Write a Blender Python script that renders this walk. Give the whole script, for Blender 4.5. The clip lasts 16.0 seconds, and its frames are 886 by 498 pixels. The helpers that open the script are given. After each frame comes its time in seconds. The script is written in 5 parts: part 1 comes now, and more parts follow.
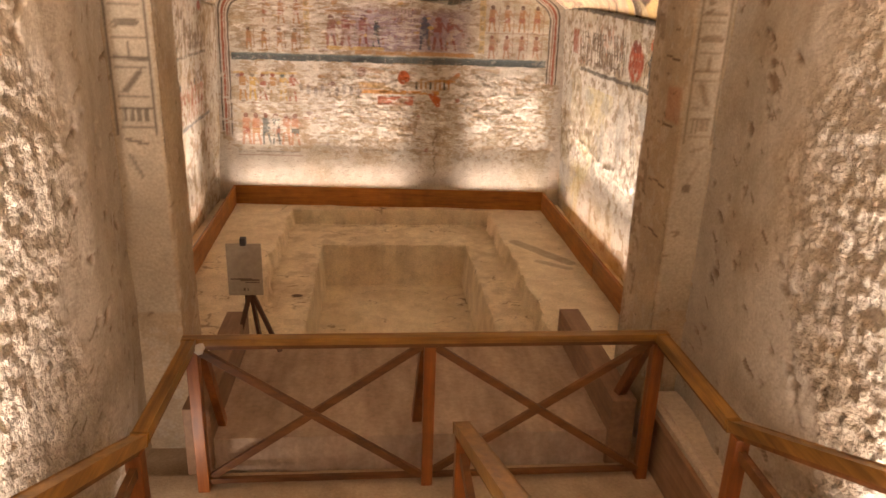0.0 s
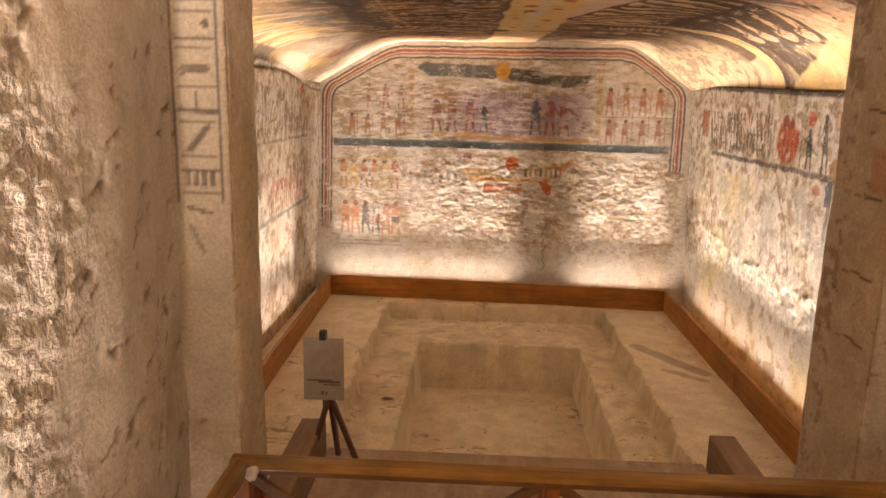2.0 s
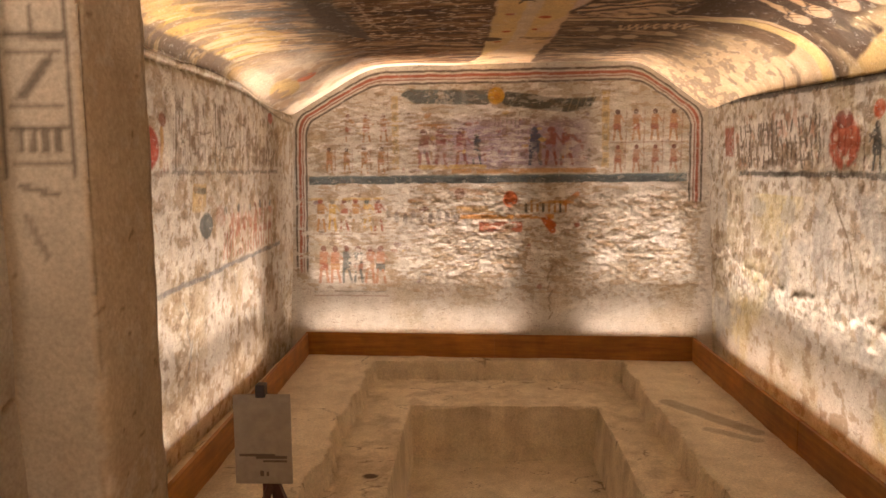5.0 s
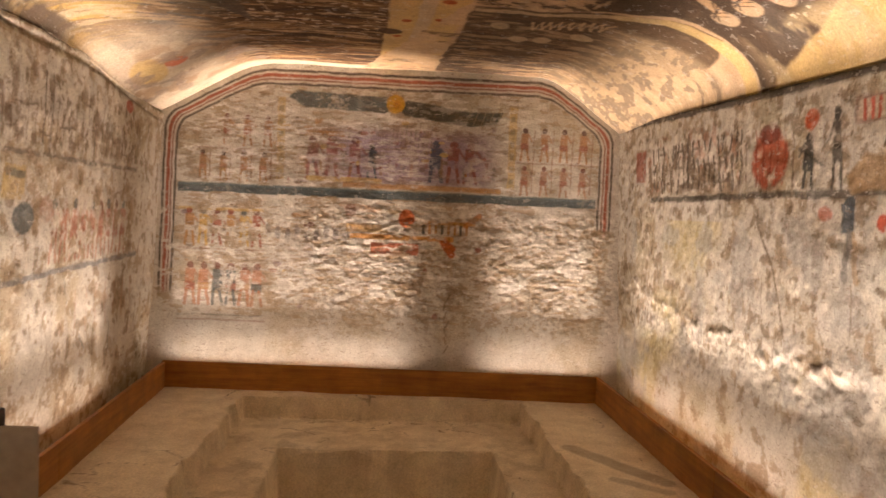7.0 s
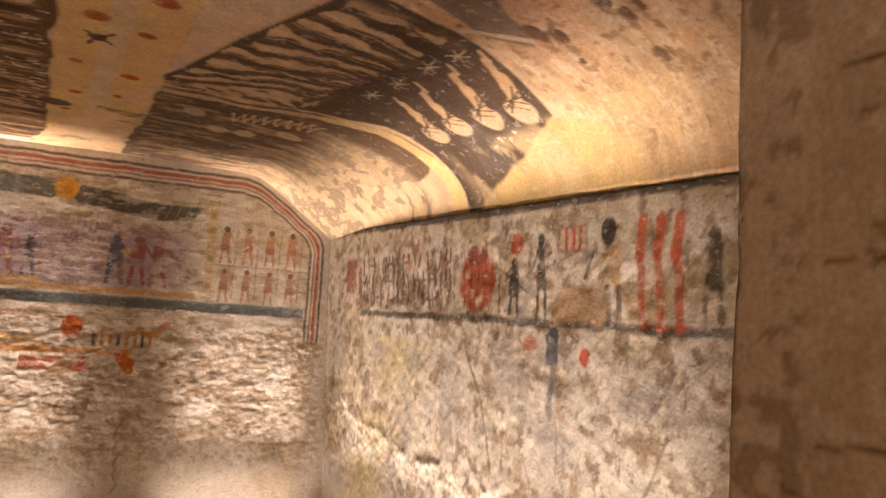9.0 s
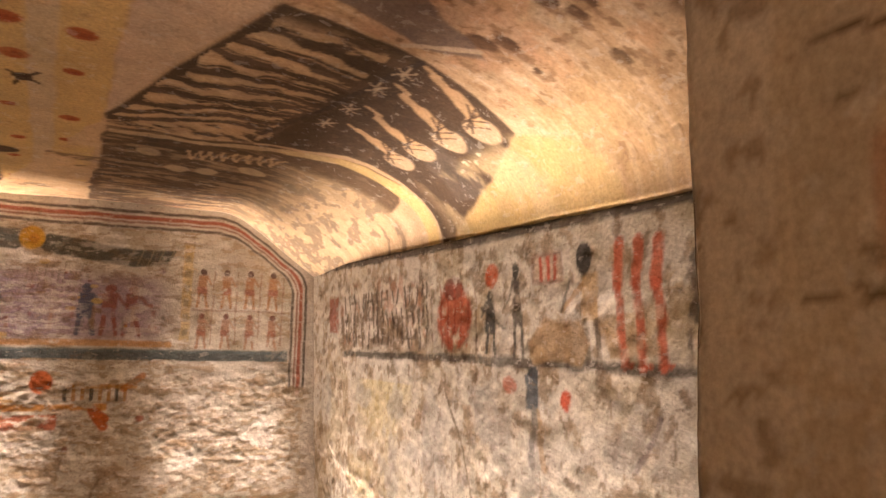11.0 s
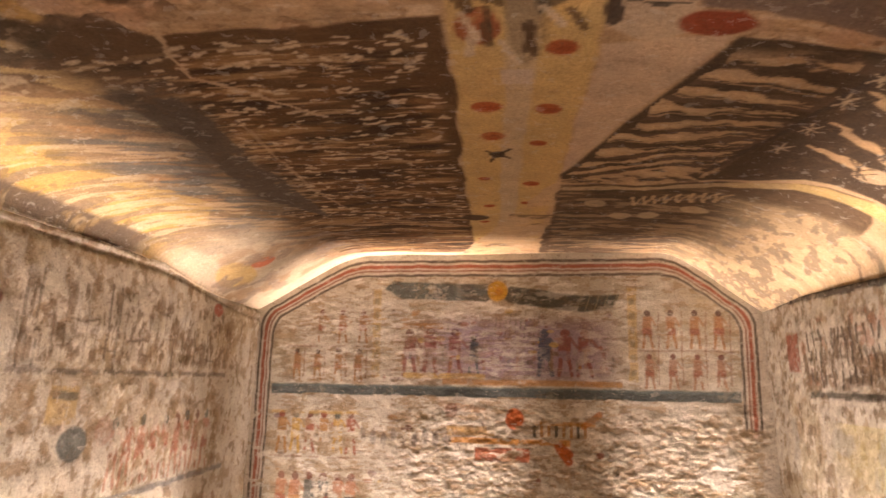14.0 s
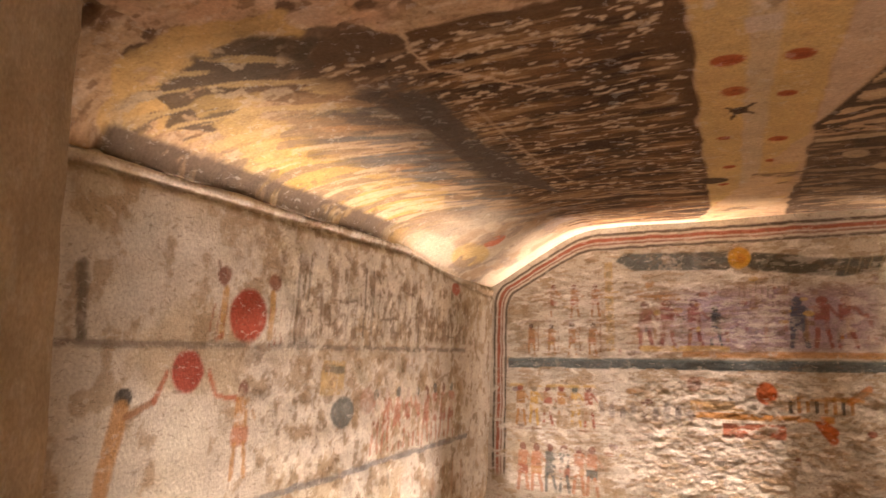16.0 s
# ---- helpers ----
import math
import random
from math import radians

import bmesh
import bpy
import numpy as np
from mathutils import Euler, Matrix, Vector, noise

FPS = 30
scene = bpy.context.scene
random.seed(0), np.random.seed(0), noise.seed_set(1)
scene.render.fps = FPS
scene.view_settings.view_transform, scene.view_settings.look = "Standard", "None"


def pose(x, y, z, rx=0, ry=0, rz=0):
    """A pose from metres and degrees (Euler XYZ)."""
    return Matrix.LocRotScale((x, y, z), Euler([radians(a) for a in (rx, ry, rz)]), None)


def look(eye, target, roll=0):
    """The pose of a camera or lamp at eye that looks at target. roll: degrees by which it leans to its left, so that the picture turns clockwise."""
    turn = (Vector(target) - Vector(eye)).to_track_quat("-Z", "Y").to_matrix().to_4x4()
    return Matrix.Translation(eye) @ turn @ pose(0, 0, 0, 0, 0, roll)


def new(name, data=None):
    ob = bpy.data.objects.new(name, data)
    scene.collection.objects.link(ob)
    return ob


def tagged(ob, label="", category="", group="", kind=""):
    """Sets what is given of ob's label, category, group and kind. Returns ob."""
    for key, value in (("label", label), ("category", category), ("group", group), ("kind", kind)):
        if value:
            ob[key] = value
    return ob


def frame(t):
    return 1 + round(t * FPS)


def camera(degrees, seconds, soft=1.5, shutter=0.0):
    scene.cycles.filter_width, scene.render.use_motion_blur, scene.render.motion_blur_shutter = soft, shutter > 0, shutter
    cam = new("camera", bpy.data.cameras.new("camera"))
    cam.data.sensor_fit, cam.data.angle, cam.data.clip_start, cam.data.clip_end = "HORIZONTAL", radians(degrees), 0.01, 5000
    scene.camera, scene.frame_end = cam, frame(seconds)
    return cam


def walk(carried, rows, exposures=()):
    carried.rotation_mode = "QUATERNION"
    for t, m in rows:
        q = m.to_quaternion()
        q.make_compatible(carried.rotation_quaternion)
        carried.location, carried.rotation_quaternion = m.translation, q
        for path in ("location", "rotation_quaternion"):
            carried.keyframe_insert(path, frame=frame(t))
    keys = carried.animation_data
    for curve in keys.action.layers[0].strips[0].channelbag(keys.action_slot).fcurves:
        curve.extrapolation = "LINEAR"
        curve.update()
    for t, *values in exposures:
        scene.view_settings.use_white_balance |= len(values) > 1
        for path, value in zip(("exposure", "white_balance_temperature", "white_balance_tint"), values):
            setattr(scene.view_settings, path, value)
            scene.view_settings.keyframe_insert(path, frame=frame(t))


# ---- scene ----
LENS = 63.4
PATH = [
    (0, (-0.011, 0.472, 2.704), (0.176, 2.349, 2.037), 1.9),
    (0.5, (-0.004, 0.682, 2.629), (0.059, 2.572, 1.979), 2.5),
    (1, (-0.039, 0.878, 2.547), (-0.02, 2.79, 1.961), 2.3),
    (1.5, (-0.069, 1.09, 2.478), (-0.093, 3.027, 1.98), 2.0),
    (2, (-0.049, 1.316, 2.422), (-0.142, 3.271, 2.011), 1.2),
    (2.5, (-0.073, 1.495, 2.355), (-0.159, 3.457, 1.98), 0.4),
    (3, (-0.083, 1.671, 2.298), (-0.151, 3.639, 1.947), -1.2),
    (5.5, (-0.023, 2.617, 1.887), (-0.112, 4.607, 1.711), -0.5),
    (6, (-0.001, 2.815, 1.81), (-0.032, 4.81, 1.685), -0.1),
    (6.5, (0.045, 2.986, 1.699), (0.105, 4.982, 1.6), 1.1),
    (7, (0.108, 3.229, 1.678), (0.285, 5.218, 1.577), 2.6),
    (7.5, (0.176, 3.379, 1.685), (0.529, 5.345, 1.589), 3.2),
    (8, (0.316, 3.579, 1.785), (0.91, 5.488, 1.788), 4.6),
    (8.5, (0.329, 3.71, 1.831), (1.209, 5.5, 1.979), 4.8),
    (11, (0.751, 3.993, 1.941), (1.605, 5.78, 2.215), 1.2),
    (11.5, (0.707, 3.992, 1.947), (1.413, 5.839, 2.248), 0.7),
    (12, (0.694, 3.98, 1.953), (1.207, 5.885, 2.281), 0.6),
    (12.5, (0.641, 3.977, 1.949), (0.969, 5.919, 2.299), 0.7),
    (13, (0.599, 3.962, 1.943), (0.729, 5.925, 2.305), 1.0),
    (13.5, (0.56, 3.98, 1.952), (0.494, 5.946, 2.313), 1.0),
    (14, (0.519, 3.97, 1.939), (0.28, 5.923, 2.298), 1.1),
    (14.5, (0.486, 3.945, 1.927), (0.083, 5.872, 2.28), 1.1),
    (15, (0.472, 3.946, 1.926), (-0.093, 5.835, 2.261), 0.9),
    (15.5, (0.434, 3.934, 1.919), (-0.261, 5.783, 2.235), 0.7),
    (16, (0.428, 3.911, 1.916), (-0.389, 5.714, 2.204), 0.5),
]
# seconds, stops, kelvin, tint
EXPOSURES = (
    (0.0, 0.56, 6500, 10),
    (1.0, 0.58, 6500, 10),
    (3.0, 0.5, 6500, 10),
    (5.5, 0.2, 6500, 10),
    (7.0, 0.06, 6500, 10),
    (8.5, 0.2, 6560, 13),
    (11.0, 0.31, 6560, 13),
    (13.5, 0.29, 6560, 13),
    (16.0, 0.34, 6600, 14),
)
cam = camera(LENS, 16.0, shutter=0.2)
walk(cam, [(t, look(eye, target, roll)) for t, eye, target, roll in PATH], EXPOSURES)

# ---- world and lamps ----
world = bpy.data.worlds.new("world")
scene.world = world
world.use_nodes = True
world.node_tree.nodes["Background"].inputs[0].default_value = (1.0, 0.75, 0.5, 1)
world.node_tree.nodes["Background"].inputs[1].default_value = 0.0

WARM = (1.0, 0.785, 0.645)


def strip_lamp(a, b, width, power, aim, spread=150):
    """A long lamp from a to b that shines along aim."""
    a, b = Vector(a), Vector(b)
    data = bpy.data.lights.new("strip_lamp", "AREA")
    data.shape, data.size, data.size_y = "RECTANGLE", (b - a).length, width
    data.energy, data.color, data.spread = power, WARM, radians(spread)
    ob = new("strip_lamp", data)
    x = (b - a).normalized()
    z = -Vector(aim).normalized()
    y = z.cross(x).normalized()
    z = x.cross(y)
    ob.matrix_world = Matrix.Translation((a + b) / 2) @ Matrix((x, y, z)).transposed().to_4x4()
    return ob


LAMPS = (
    # back wall, two lengths with a dark stretch between them
    ((-1.98, 10.705, -0.01), (0.40, 10.565, -0.01), 0.05, 24, (0, 0.015, 1), 32),
    ((1.30, 10.515, -0.01), (2.40, 10.45, -0.01), 0.05, 12, (0, 0.015, 1), 32),
    # side walls
    ((-2.02, 6.25, -0.07), (-2.07, 9.6, -0.07), 0.05, 29, (-0.04, 0, 1), 34),
    ((2.45, 5.85, -0.07), (2.45, 10.1, -0.07), 0.05, 40, (0.04, 0, 1), 34),
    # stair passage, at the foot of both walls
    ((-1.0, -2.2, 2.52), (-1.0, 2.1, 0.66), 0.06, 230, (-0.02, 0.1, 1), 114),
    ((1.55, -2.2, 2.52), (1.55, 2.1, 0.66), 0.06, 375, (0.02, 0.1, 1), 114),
)
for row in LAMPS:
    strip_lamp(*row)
# the same lengths behind the kerb also spill a little to the sides
for a, b, width, power, aim, spread in LAMPS[:4]:
    strip_lamp(a, b, width, power * 0.46, aim, 168)


# floodlight on the landing, turned towards the pier
strip_lamp((-1.23, 3.47, 0.12), (-1.13, 3.47, 0.12), 0.08, 2, (0.05, 1, 0.5), 150)


# ---- noise and paint ----
def vnoise(u, v, scale, seed):
    """Smooth noise from 0 to 1 over metres; scale: the size of a lump."""
    rng = np.random.RandomState(seed)
    tab = rng.rand(128, 128)
    a, b = u / scale + 37.3, v / scale + 17.7
    i, j = np.floor(a).astype(int), np.floor(b).astype(int)
    f, g = a - i, b - j
    f, g = f * f * (3 - 2 * f), g * g * (3 - 2 * g)
    i, j, i1, j1 = i % 128, j % 128, (i + 1) % 128, (j + 1) % 128
    return (tab[i, j] * (1 - f) + tab[i1, j] * f) * (1 - g) + (tab[i, j1] * (1 - f) + tab[i1, j1] * f) * g


def fbm(u, v, scale, seed, octaves=4):
    total, amp, norm = 0, 1.0, 0
    for k in range(octaves):
        total = total + amp * vnoise(u, v, scale / 2**k, seed + k)
        norm += amp
        amp *= 0.55
    return total / norm


def step(x, a, b):
    t = np.clip((x - a) / (b - a), 0, 1)
    return t * t * (3 - 2 * t)


class Paint:
    """Colours laid on a sheet at (u, v) in metres, with a hand's wobble and flaking."""

    def __init__(self, u, v, base, seed, wobble=0.012, flake=0.45):
        self.u0, self.v0, self.seed = u, v, seed
        self.u = u + (fbm(u, v, 0.12, seed + 50, 3) - 0.5) * wobble * 2
        self.v = v + (fbm(u, v, 0.12, seed + 60, 3) - 0.5) * wobble * 2
        self.col = np.zeros((len(u), 3)) + np.array(base)
        worn = fbm(u, v, 0.16, seed + 70, 4) * 0.6 + fbm(u, v, 0.035, seed + 80, 2) * 0.4
        self.keep = 1 - step(worn, flake + 0.03, flake + 0.17)

    def shake(self, amount, scale=0.3):
        """A freer hand from here on."""
        u, v = self.u0, self.v0
        self.u = u + (fbm(u, v, scale, self.seed + 50, 3) - 0.5) * amount * 2
        self.v = v + (fbm(u, v, scale, self.seed + 60, 3) - 0.5) * amount * 2

    def lay(self, mask, colour, amount=1.0, flaking=1.0):
        m = (mask * amount * (1 - flaking + flaking * self.keep))[:, None]
        self.col = self.col * (1 - m) + np.array(colour) * m

    def rect(self, a, b, c, d, colour, amount=1.0, flaking=1.0, soft=0.008):
        m = step(self.u, a - soft, a + soft) * (1 - step(self.u, b - soft, b + soft))
        m = m * step(self.v, c - soft, c + soft) * (1 - step(self.v, d - soft, d + soft))
        self.lay(m, colour, amount, flaking)

    def oval(self, a, b, ra, rb, colour, amount=1.0, flaking=0.6):
        d = np.sqrt(((self.u - a) / ra) ** 2 + ((self.v - b) / rb) ** 2)
        self.lay(1 - step(d, 0.88, 1.08), colour, amount, flaking)

    def line(self, a, b, c, d, width, colour, amount=1.0, flaking=1.0):
        dx, dy = c - a, d - b
        t = np.clip(((self.u - a) * dx + (self.v - b) * dy) / (dx * dx + dy * dy), 0, 1)
        r = np.hypot(self.u - a - t * dx, self.v - b - t * dy)
        self.lay(1 - step(r, width * 0.4, width * 0.65), colour, amount, flaking)

    def poly(self, pts, colour, amount=1.0, flaking=1.0):
        inside = np.zeros(len(self.u), bool)
        near = np.full(len(self.u), 9.0)
        for (x1, y1), (x2, y2) in zip(pts, pts[1:] + pts[:1]):
            dx, dy = x2 - x1, y2 - y1
            t = np.clip(((self.u - x1) * dx + (self.v - y1) * dy) / (dx * dx + dy * dy), 0, 1)
            near = np.minimum(near, np.hypot(self.u - x1 - t * dx, self.v - y1 - t * dy))
            if y1 == y2:
                continue
            hit = (y1 > self.v) != (y2 > self.v)
            inside ^= hit & (self.u < (x2 - x1) * (self.v - y1) / (y2 - y1) + x1)
        self.lay(step(np.where(inside, near, -near), -0.011, 0.011), colour, amount, flaking)

    def strider(self, a, low, high, body, hair, cloth, amount=0.75, wide=1.0):
        """A plain upright shape: round top, block, two strips below."""
        h = high - low
        w = 0.11 * h * wide
        self.oval(a, high - 0.09 * h, w * 0.75, 0.09 * h, hair, amount)
        self.rect(a - w, a + w, low + 0.5 * h, high - 0.17 * h, body, amount)
        self.rect(a - 1.15 * w, a + 1.15 * w, low + 0.33 * h, low + 0.52 * h, cloth, amount)
        self.line(a - 0.7 * w, low + 0.34 * h, a - w, low, 0.6 * w, body, amount)
        self.line(a + 0.6 * w, low + 0.34 * h, a + 1.1 * w, low, 0.6 * w, body, amount)
        self.line(a + w, low + 0.78 * h, a + 2.0 * w, low + 0.6 * h, 0.45 * w, body, amount * 0.8)


RED, DARKRED = (0.35, 0.10, 0.06), (0.20, 0.065, 0.045)
OCHRE, YELLOW = (0.46, 0.24, 0.085), (0.64, 0.44, 0.14)
BLACK, SLATE = (0.045, 0.04, 0.035), (0.10, 0.125, 0.13)
PURPLE, WHITE = (0.36, 0.27, 0.34), (0.72, 0.67, 0.57)


# ---- materials ----
def nodes_of(name):
    m = bpy.data.materials.new(name)
    m.use_nodes = True
    nt = m.node_tree
    return m, nt, nt.nodes["Principled BSDF"]


def link(nt, a, b):
    nt.links.new(a, b)


def noise_node(nt, scale, detail=5, stretch=None, rough=0.6):
    tc = nt.nodes.new("ShaderNodeTexCoord")
    n = nt.nodes.new("ShaderNodeTexNoise")
    n.inputs["Scale"].default_value, n.inputs["Detail"].default_value, n.inputs["Roughness"].default_value = scale, detail, rough
    if stretch:
        mp = nt.nodes.new("ShaderNodeMapping")
        mp.inputs["Scale"].default_value = stretch
        link(nt, tc.outputs["Object"], mp.inputs["Vector"])
        link(nt, mp.outputs[0], n.inputs["Vector"])
    else:
        link(nt, tc.outputs["Object"], n.inputs["Vector"])
    return n


def ramp(nt, source, stops):
    r = nt.nodes.new("ShaderNodeValToRGB")
    while len(r.color_ramp.elements) < len(stops):
        r.color_ramp.elements.new(0.5)
    for e, (p, c) in zip(r.color_ramp.elements, stops):
        e.position, e.color = p, (*c, 1)
    link(nt, source, r.inputs[0])
    return r


def mixed(nt, kind, fac, a, b):
    m = nt.nodes.new("ShaderNodeMix")
    m.data_type, m.blend_type = "RGBA", kind
    m.inputs[0].default_value = fac
    link(nt, a, m.inputs[6])
    link(nt, b, m.inputs[7])
    return m.outputs[2]


def bumped(nt, bsdf, source, strength, distance):
    b = nt.nodes.new("ShaderNodeBump")
    b.inputs["Strength"].default_value, b.inputs["Distance"].default_value = strength, distance
    link(nt, source, b.inputs["Height"])
    link(nt, b.outputs[0], bsdf.inputs["Normal"])


def painted_plaster(name, grain=0.5, coarse=False, flecked=0.0, tone=(1.02, 1.06, 1.12)):
    """Lime plaster whose colours come from the sheet's paint, with grain and dust over them."""
    m, nt, bsdf = nodes_of(name)
    at = nt.nodes.new("ShaderNodeAttribute")
    at.attribute_name = "paint"
    fine = noise_node(nt, 60, 6)
    broad = noise_node(nt, 5, 5)
    r1 = ramp(nt, fine.outputs[0], [(0.25, (0.72, 0.70, 0.68)), (0.7, (1.08, 1.07, 1.05))])
    r2 = ramp(nt, broad.outputs[0], [(0.3, (0.80, 0.80, 0.80)), (0.65, tone)])
    c = mixed(nt, "MULTIPLY", 1.0, at.outputs["Color"], r1.outputs[0])
    c = mixed(nt, "MULTIPLY", 1.0, c, r2.outputs[0])
    if flecked:
        # small losses: lime showing pale, stone showing brown
        for scale, low, high, colour, amount in ((15, 0.585, 0.615, (0.72, 0.69, 0.62, 1), 0.33), (19, 0.60, 0.625, (0.17, 0.115, 0.07, 1), 0.5), (45, 0.63, 0.65, (0.12, 0.08, 0.05, 1), 0.55)):
            spots = noise_node(nt, scale, 6, (0.8, 0.9, 1.9), 0.68)
            spots.inputs["Distortion"].default_value = 0.4
            mask = ramp(nt, spots.outputs[0], [(low, (0, 0, 0)), (high, (amount * flecked,) * 3)])
            mx = nt.nodes.new("ShaderNodeMix")
            mx.data_type = "RGBA"
            link(nt, mask.outputs[0], mx.inputs[0])
            link(nt, c, mx.inputs[6])
            mx.inputs[7].default_value = colour
            c = mx.outputs[2]
    link(nt, c, bsdf.inputs["Base Color"])
    bsdf.inputs["Roughness"].default_value = 0.9
    bsdf.inputs["Specular IOR Level"].default_value = 0.2
    if coarse:
        hack = noise_node(nt, 48, 3)
        b = nt.nodes.new("ShaderNodeBump")
        b.inputs["Distance"].default_value = 0.024
        link(nt, at.outputs["Alpha"], b.inputs["Strength"])
        link(nt, hack.outputs[0], b.inputs["Height"])
        b2 = nt.nodes.new("ShaderNodeBump")
        b2.inputs["Strength"].default_value, b2.inputs["Distance"].default_value = grain, 0.012
        link(nt, fine.outputs[0], b2.inputs["Height"])
        link(nt, b.outputs[0], b2.inputs["Normal"])
        link(nt, b2.outputs[0], bsdf.inputs["Normal"])
    else:
        bumped(nt, bsdf, fine.outputs[0], grain, 0.012)
    return m


def stone(name, low, high, scale=6.0, grain=0.5, stretch=None):
    m, nt, bsdf = nodes_of(name)
    broad = noise_node(nt, scale, 8, stretch)
    fine = noise_node(nt, scale * 14, 5)
    r1 = ramp(nt, broad.outputs[0], [(0.3, low), (0.7, high)])
    r2 = ramp(nt, fine.outputs[0], [(0.3, (0.8, 0.79, 0.77)), (0.7, (1.06, 1.05, 1.04))])
    link(nt, mixed(nt, "MULTIPLY", 1.0, r1.outputs[0], r2.outputs[0]), bsdf.inputs["Base Color"])
    bsdf.inputs["Roughness"].default_value = 0.92
    bsdf.inputs["Specular IOR Level"].default_value = 0.2
    bumped(nt, bsdf, fine.outputs[0], grain, 0.01)
    return m


def wood(name, low, high, stretch, gloss=0.5):
    m, nt, bsdf = nodes_of(name)
    info = nt.nodes.new("ShaderNodeObjectInfo")
    g = noise_node(nt, 3.0, 8, stretch)
    s = noise_node(nt, 4.0, 4)
    r1 = ramp(nt, g.outputs[0], [(0.28, low), (0.5, tuple((a + b) / 2 for a, b in zip(low, high))), (0.72, high)])
    r2 = ramp(nt, s.outputs[0], [(0.3, (0.68, 0.64, 0.6)), (0.65, (1.05, 1.04, 1.02))])
    r3 = ramp(nt, info.outputs["Random"], [(0.0, (0.85, 0.84, 0.82)), (1.0, (1.1, 1.1, 1.1))])
    c = mixed(nt, "MULTIPLY", 1.0, r1.outputs[0], r2.outputs[0])
    link(nt, mixed(nt, "MULTIPLY", 1.0, c, r3.outputs[0]), bsdf.inputs["Base Color"])
    bsdf.inputs["Roughness"].default_value = gloss
    bumped(nt, bsdf, g.outputs[0], 0.25, 0.004)
    return m


def plain(name, colour, rough=0.6, metal=0.0):
    m, nt, bsdf = nodes_of(name)
    n = noise_node(nt, 30, 4)
    r = ramp(nt, n.outputs[0], [(0.3, tuple(c * 0.8 for c in colour)), (0.7, colour)])
    link(nt, r.outputs[0], bsdf.inputs["Base Color"])
    bsdf.inputs["Roughness"].default_value, bsdf.inputs["Metallic"].default_value = rough, metal
    return m


PAINTED = painted_plaster("painted_plaster", 0.35, False, 0.85)
SKY = painted_plaster("sooty_ceiling_plaster", 0.45, False, 0.5, (1.05, 1.02, 0.97))
PIER = painted_plaster("pier_plaster", 0.3, tone=(1.0, 1.0, 1.0))
ROUGH = painted_plaster("rough_plaster", 0.4)
HACKED = painted_plaster("hacked_plaster", 0.4, True)
DUST = stone("dusty_limestone", (0.50, 0.42, 0.33), (0.64, 0.55, 0.44), 3.0, 0.5)
STEPSTONE = stone("worn_step_stone", (0.32, 0.245, 0.17), (0.49, 0.395, 0.285), 4.0, 0.4)
DECK = stone("dusty_platform", (0.30, 0.22, 0.165), (0.54, 0.43, 0.335), 2.2, 0.35, (2.6, 0.7, 1))
# for unseen parts only; dark so less light bounces into the chamber
ROCK = stone("dark_unseen_rock", (0.20, 0.15, 0.10), (0.31, 0.24, 0.16), 4.0, 0.6)
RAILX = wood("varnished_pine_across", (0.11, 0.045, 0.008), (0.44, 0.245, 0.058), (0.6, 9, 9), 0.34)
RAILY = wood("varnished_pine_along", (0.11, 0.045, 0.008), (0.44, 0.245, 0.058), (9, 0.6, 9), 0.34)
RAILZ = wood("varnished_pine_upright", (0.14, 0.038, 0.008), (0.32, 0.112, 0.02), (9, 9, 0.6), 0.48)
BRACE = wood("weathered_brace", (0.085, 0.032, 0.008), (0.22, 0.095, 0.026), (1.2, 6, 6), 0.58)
KERBX = wood("stained_board_across", (0.27, 0.098, 0.014), (0.50, 0.215, 0.034), (0.5, 8, 8), 0.55)
KERBY = wood("stained_board_along", (0.27, 0.098, 0.014), (0.50, 0.215, 0.034), (8, 0.5, 8), 0.55)
BOXWOOD = wood("dull_brown_board", (0.20, 0.115, 0.065), (0.32, 0.20, 0.12), (8, 0.5, 8), 0.65)
BLACKMETAL = plain("black_metal", (0.03, 0.022, 0.018), 0.5, 0.2)
DARKWOOD = plain("dark_stained_wood", (0.10, 0.045, 0.028), 0.5)
CARD = plain("sign_card", (0.42, 0.37, 0.30), 0.6)
TAPE = plain("white_tape", (0.62, 0.58, 0.52), 0.6)
INK = plain("sign_ink", (0.17, 0.13, 0.10), 0.7)
HOUSING = plain("grey_housing", (0.18, 0.17, 0.16), 0.4, 0.6)


# ---- mesh helpers ----
def part(name, bm, material, parent=None, label=""):
    me = bpy.data.meshes.new(name)
    bm.to_mesh(me)
    bm.free()
    me.materials.append(material)
    ob = new(name, me)
    if parent:
        ob.parent = parent
    if label:
        ob["label"] = label
    return ob


def holder(name, label, category, group="", kind=""):
    return tagged(new(name), label, category, group, kind)


def box(bm, a, b, bevel=0.0):
    """A box from corner a to corner b, with its edges rounded off."""
    made = bmesh.ops.create_cube(bm, size=1.0)["verts"]
    c = [(p + q) / 2 for p, q in zip(a, b)]
    s = [abs(q - p) for p, q in zip(a, b)]
    for v in made:
        v.co = Vector([c[k] + v.co[k] * s[k] for k in range(3)])
    if bevel:
        edges = list({e for v in made for e in v.link_edges})
        bmesh.ops.bevel(bm, geom=edges, offset=bevel, segments=2, affect="EDGES", profile=0.6)


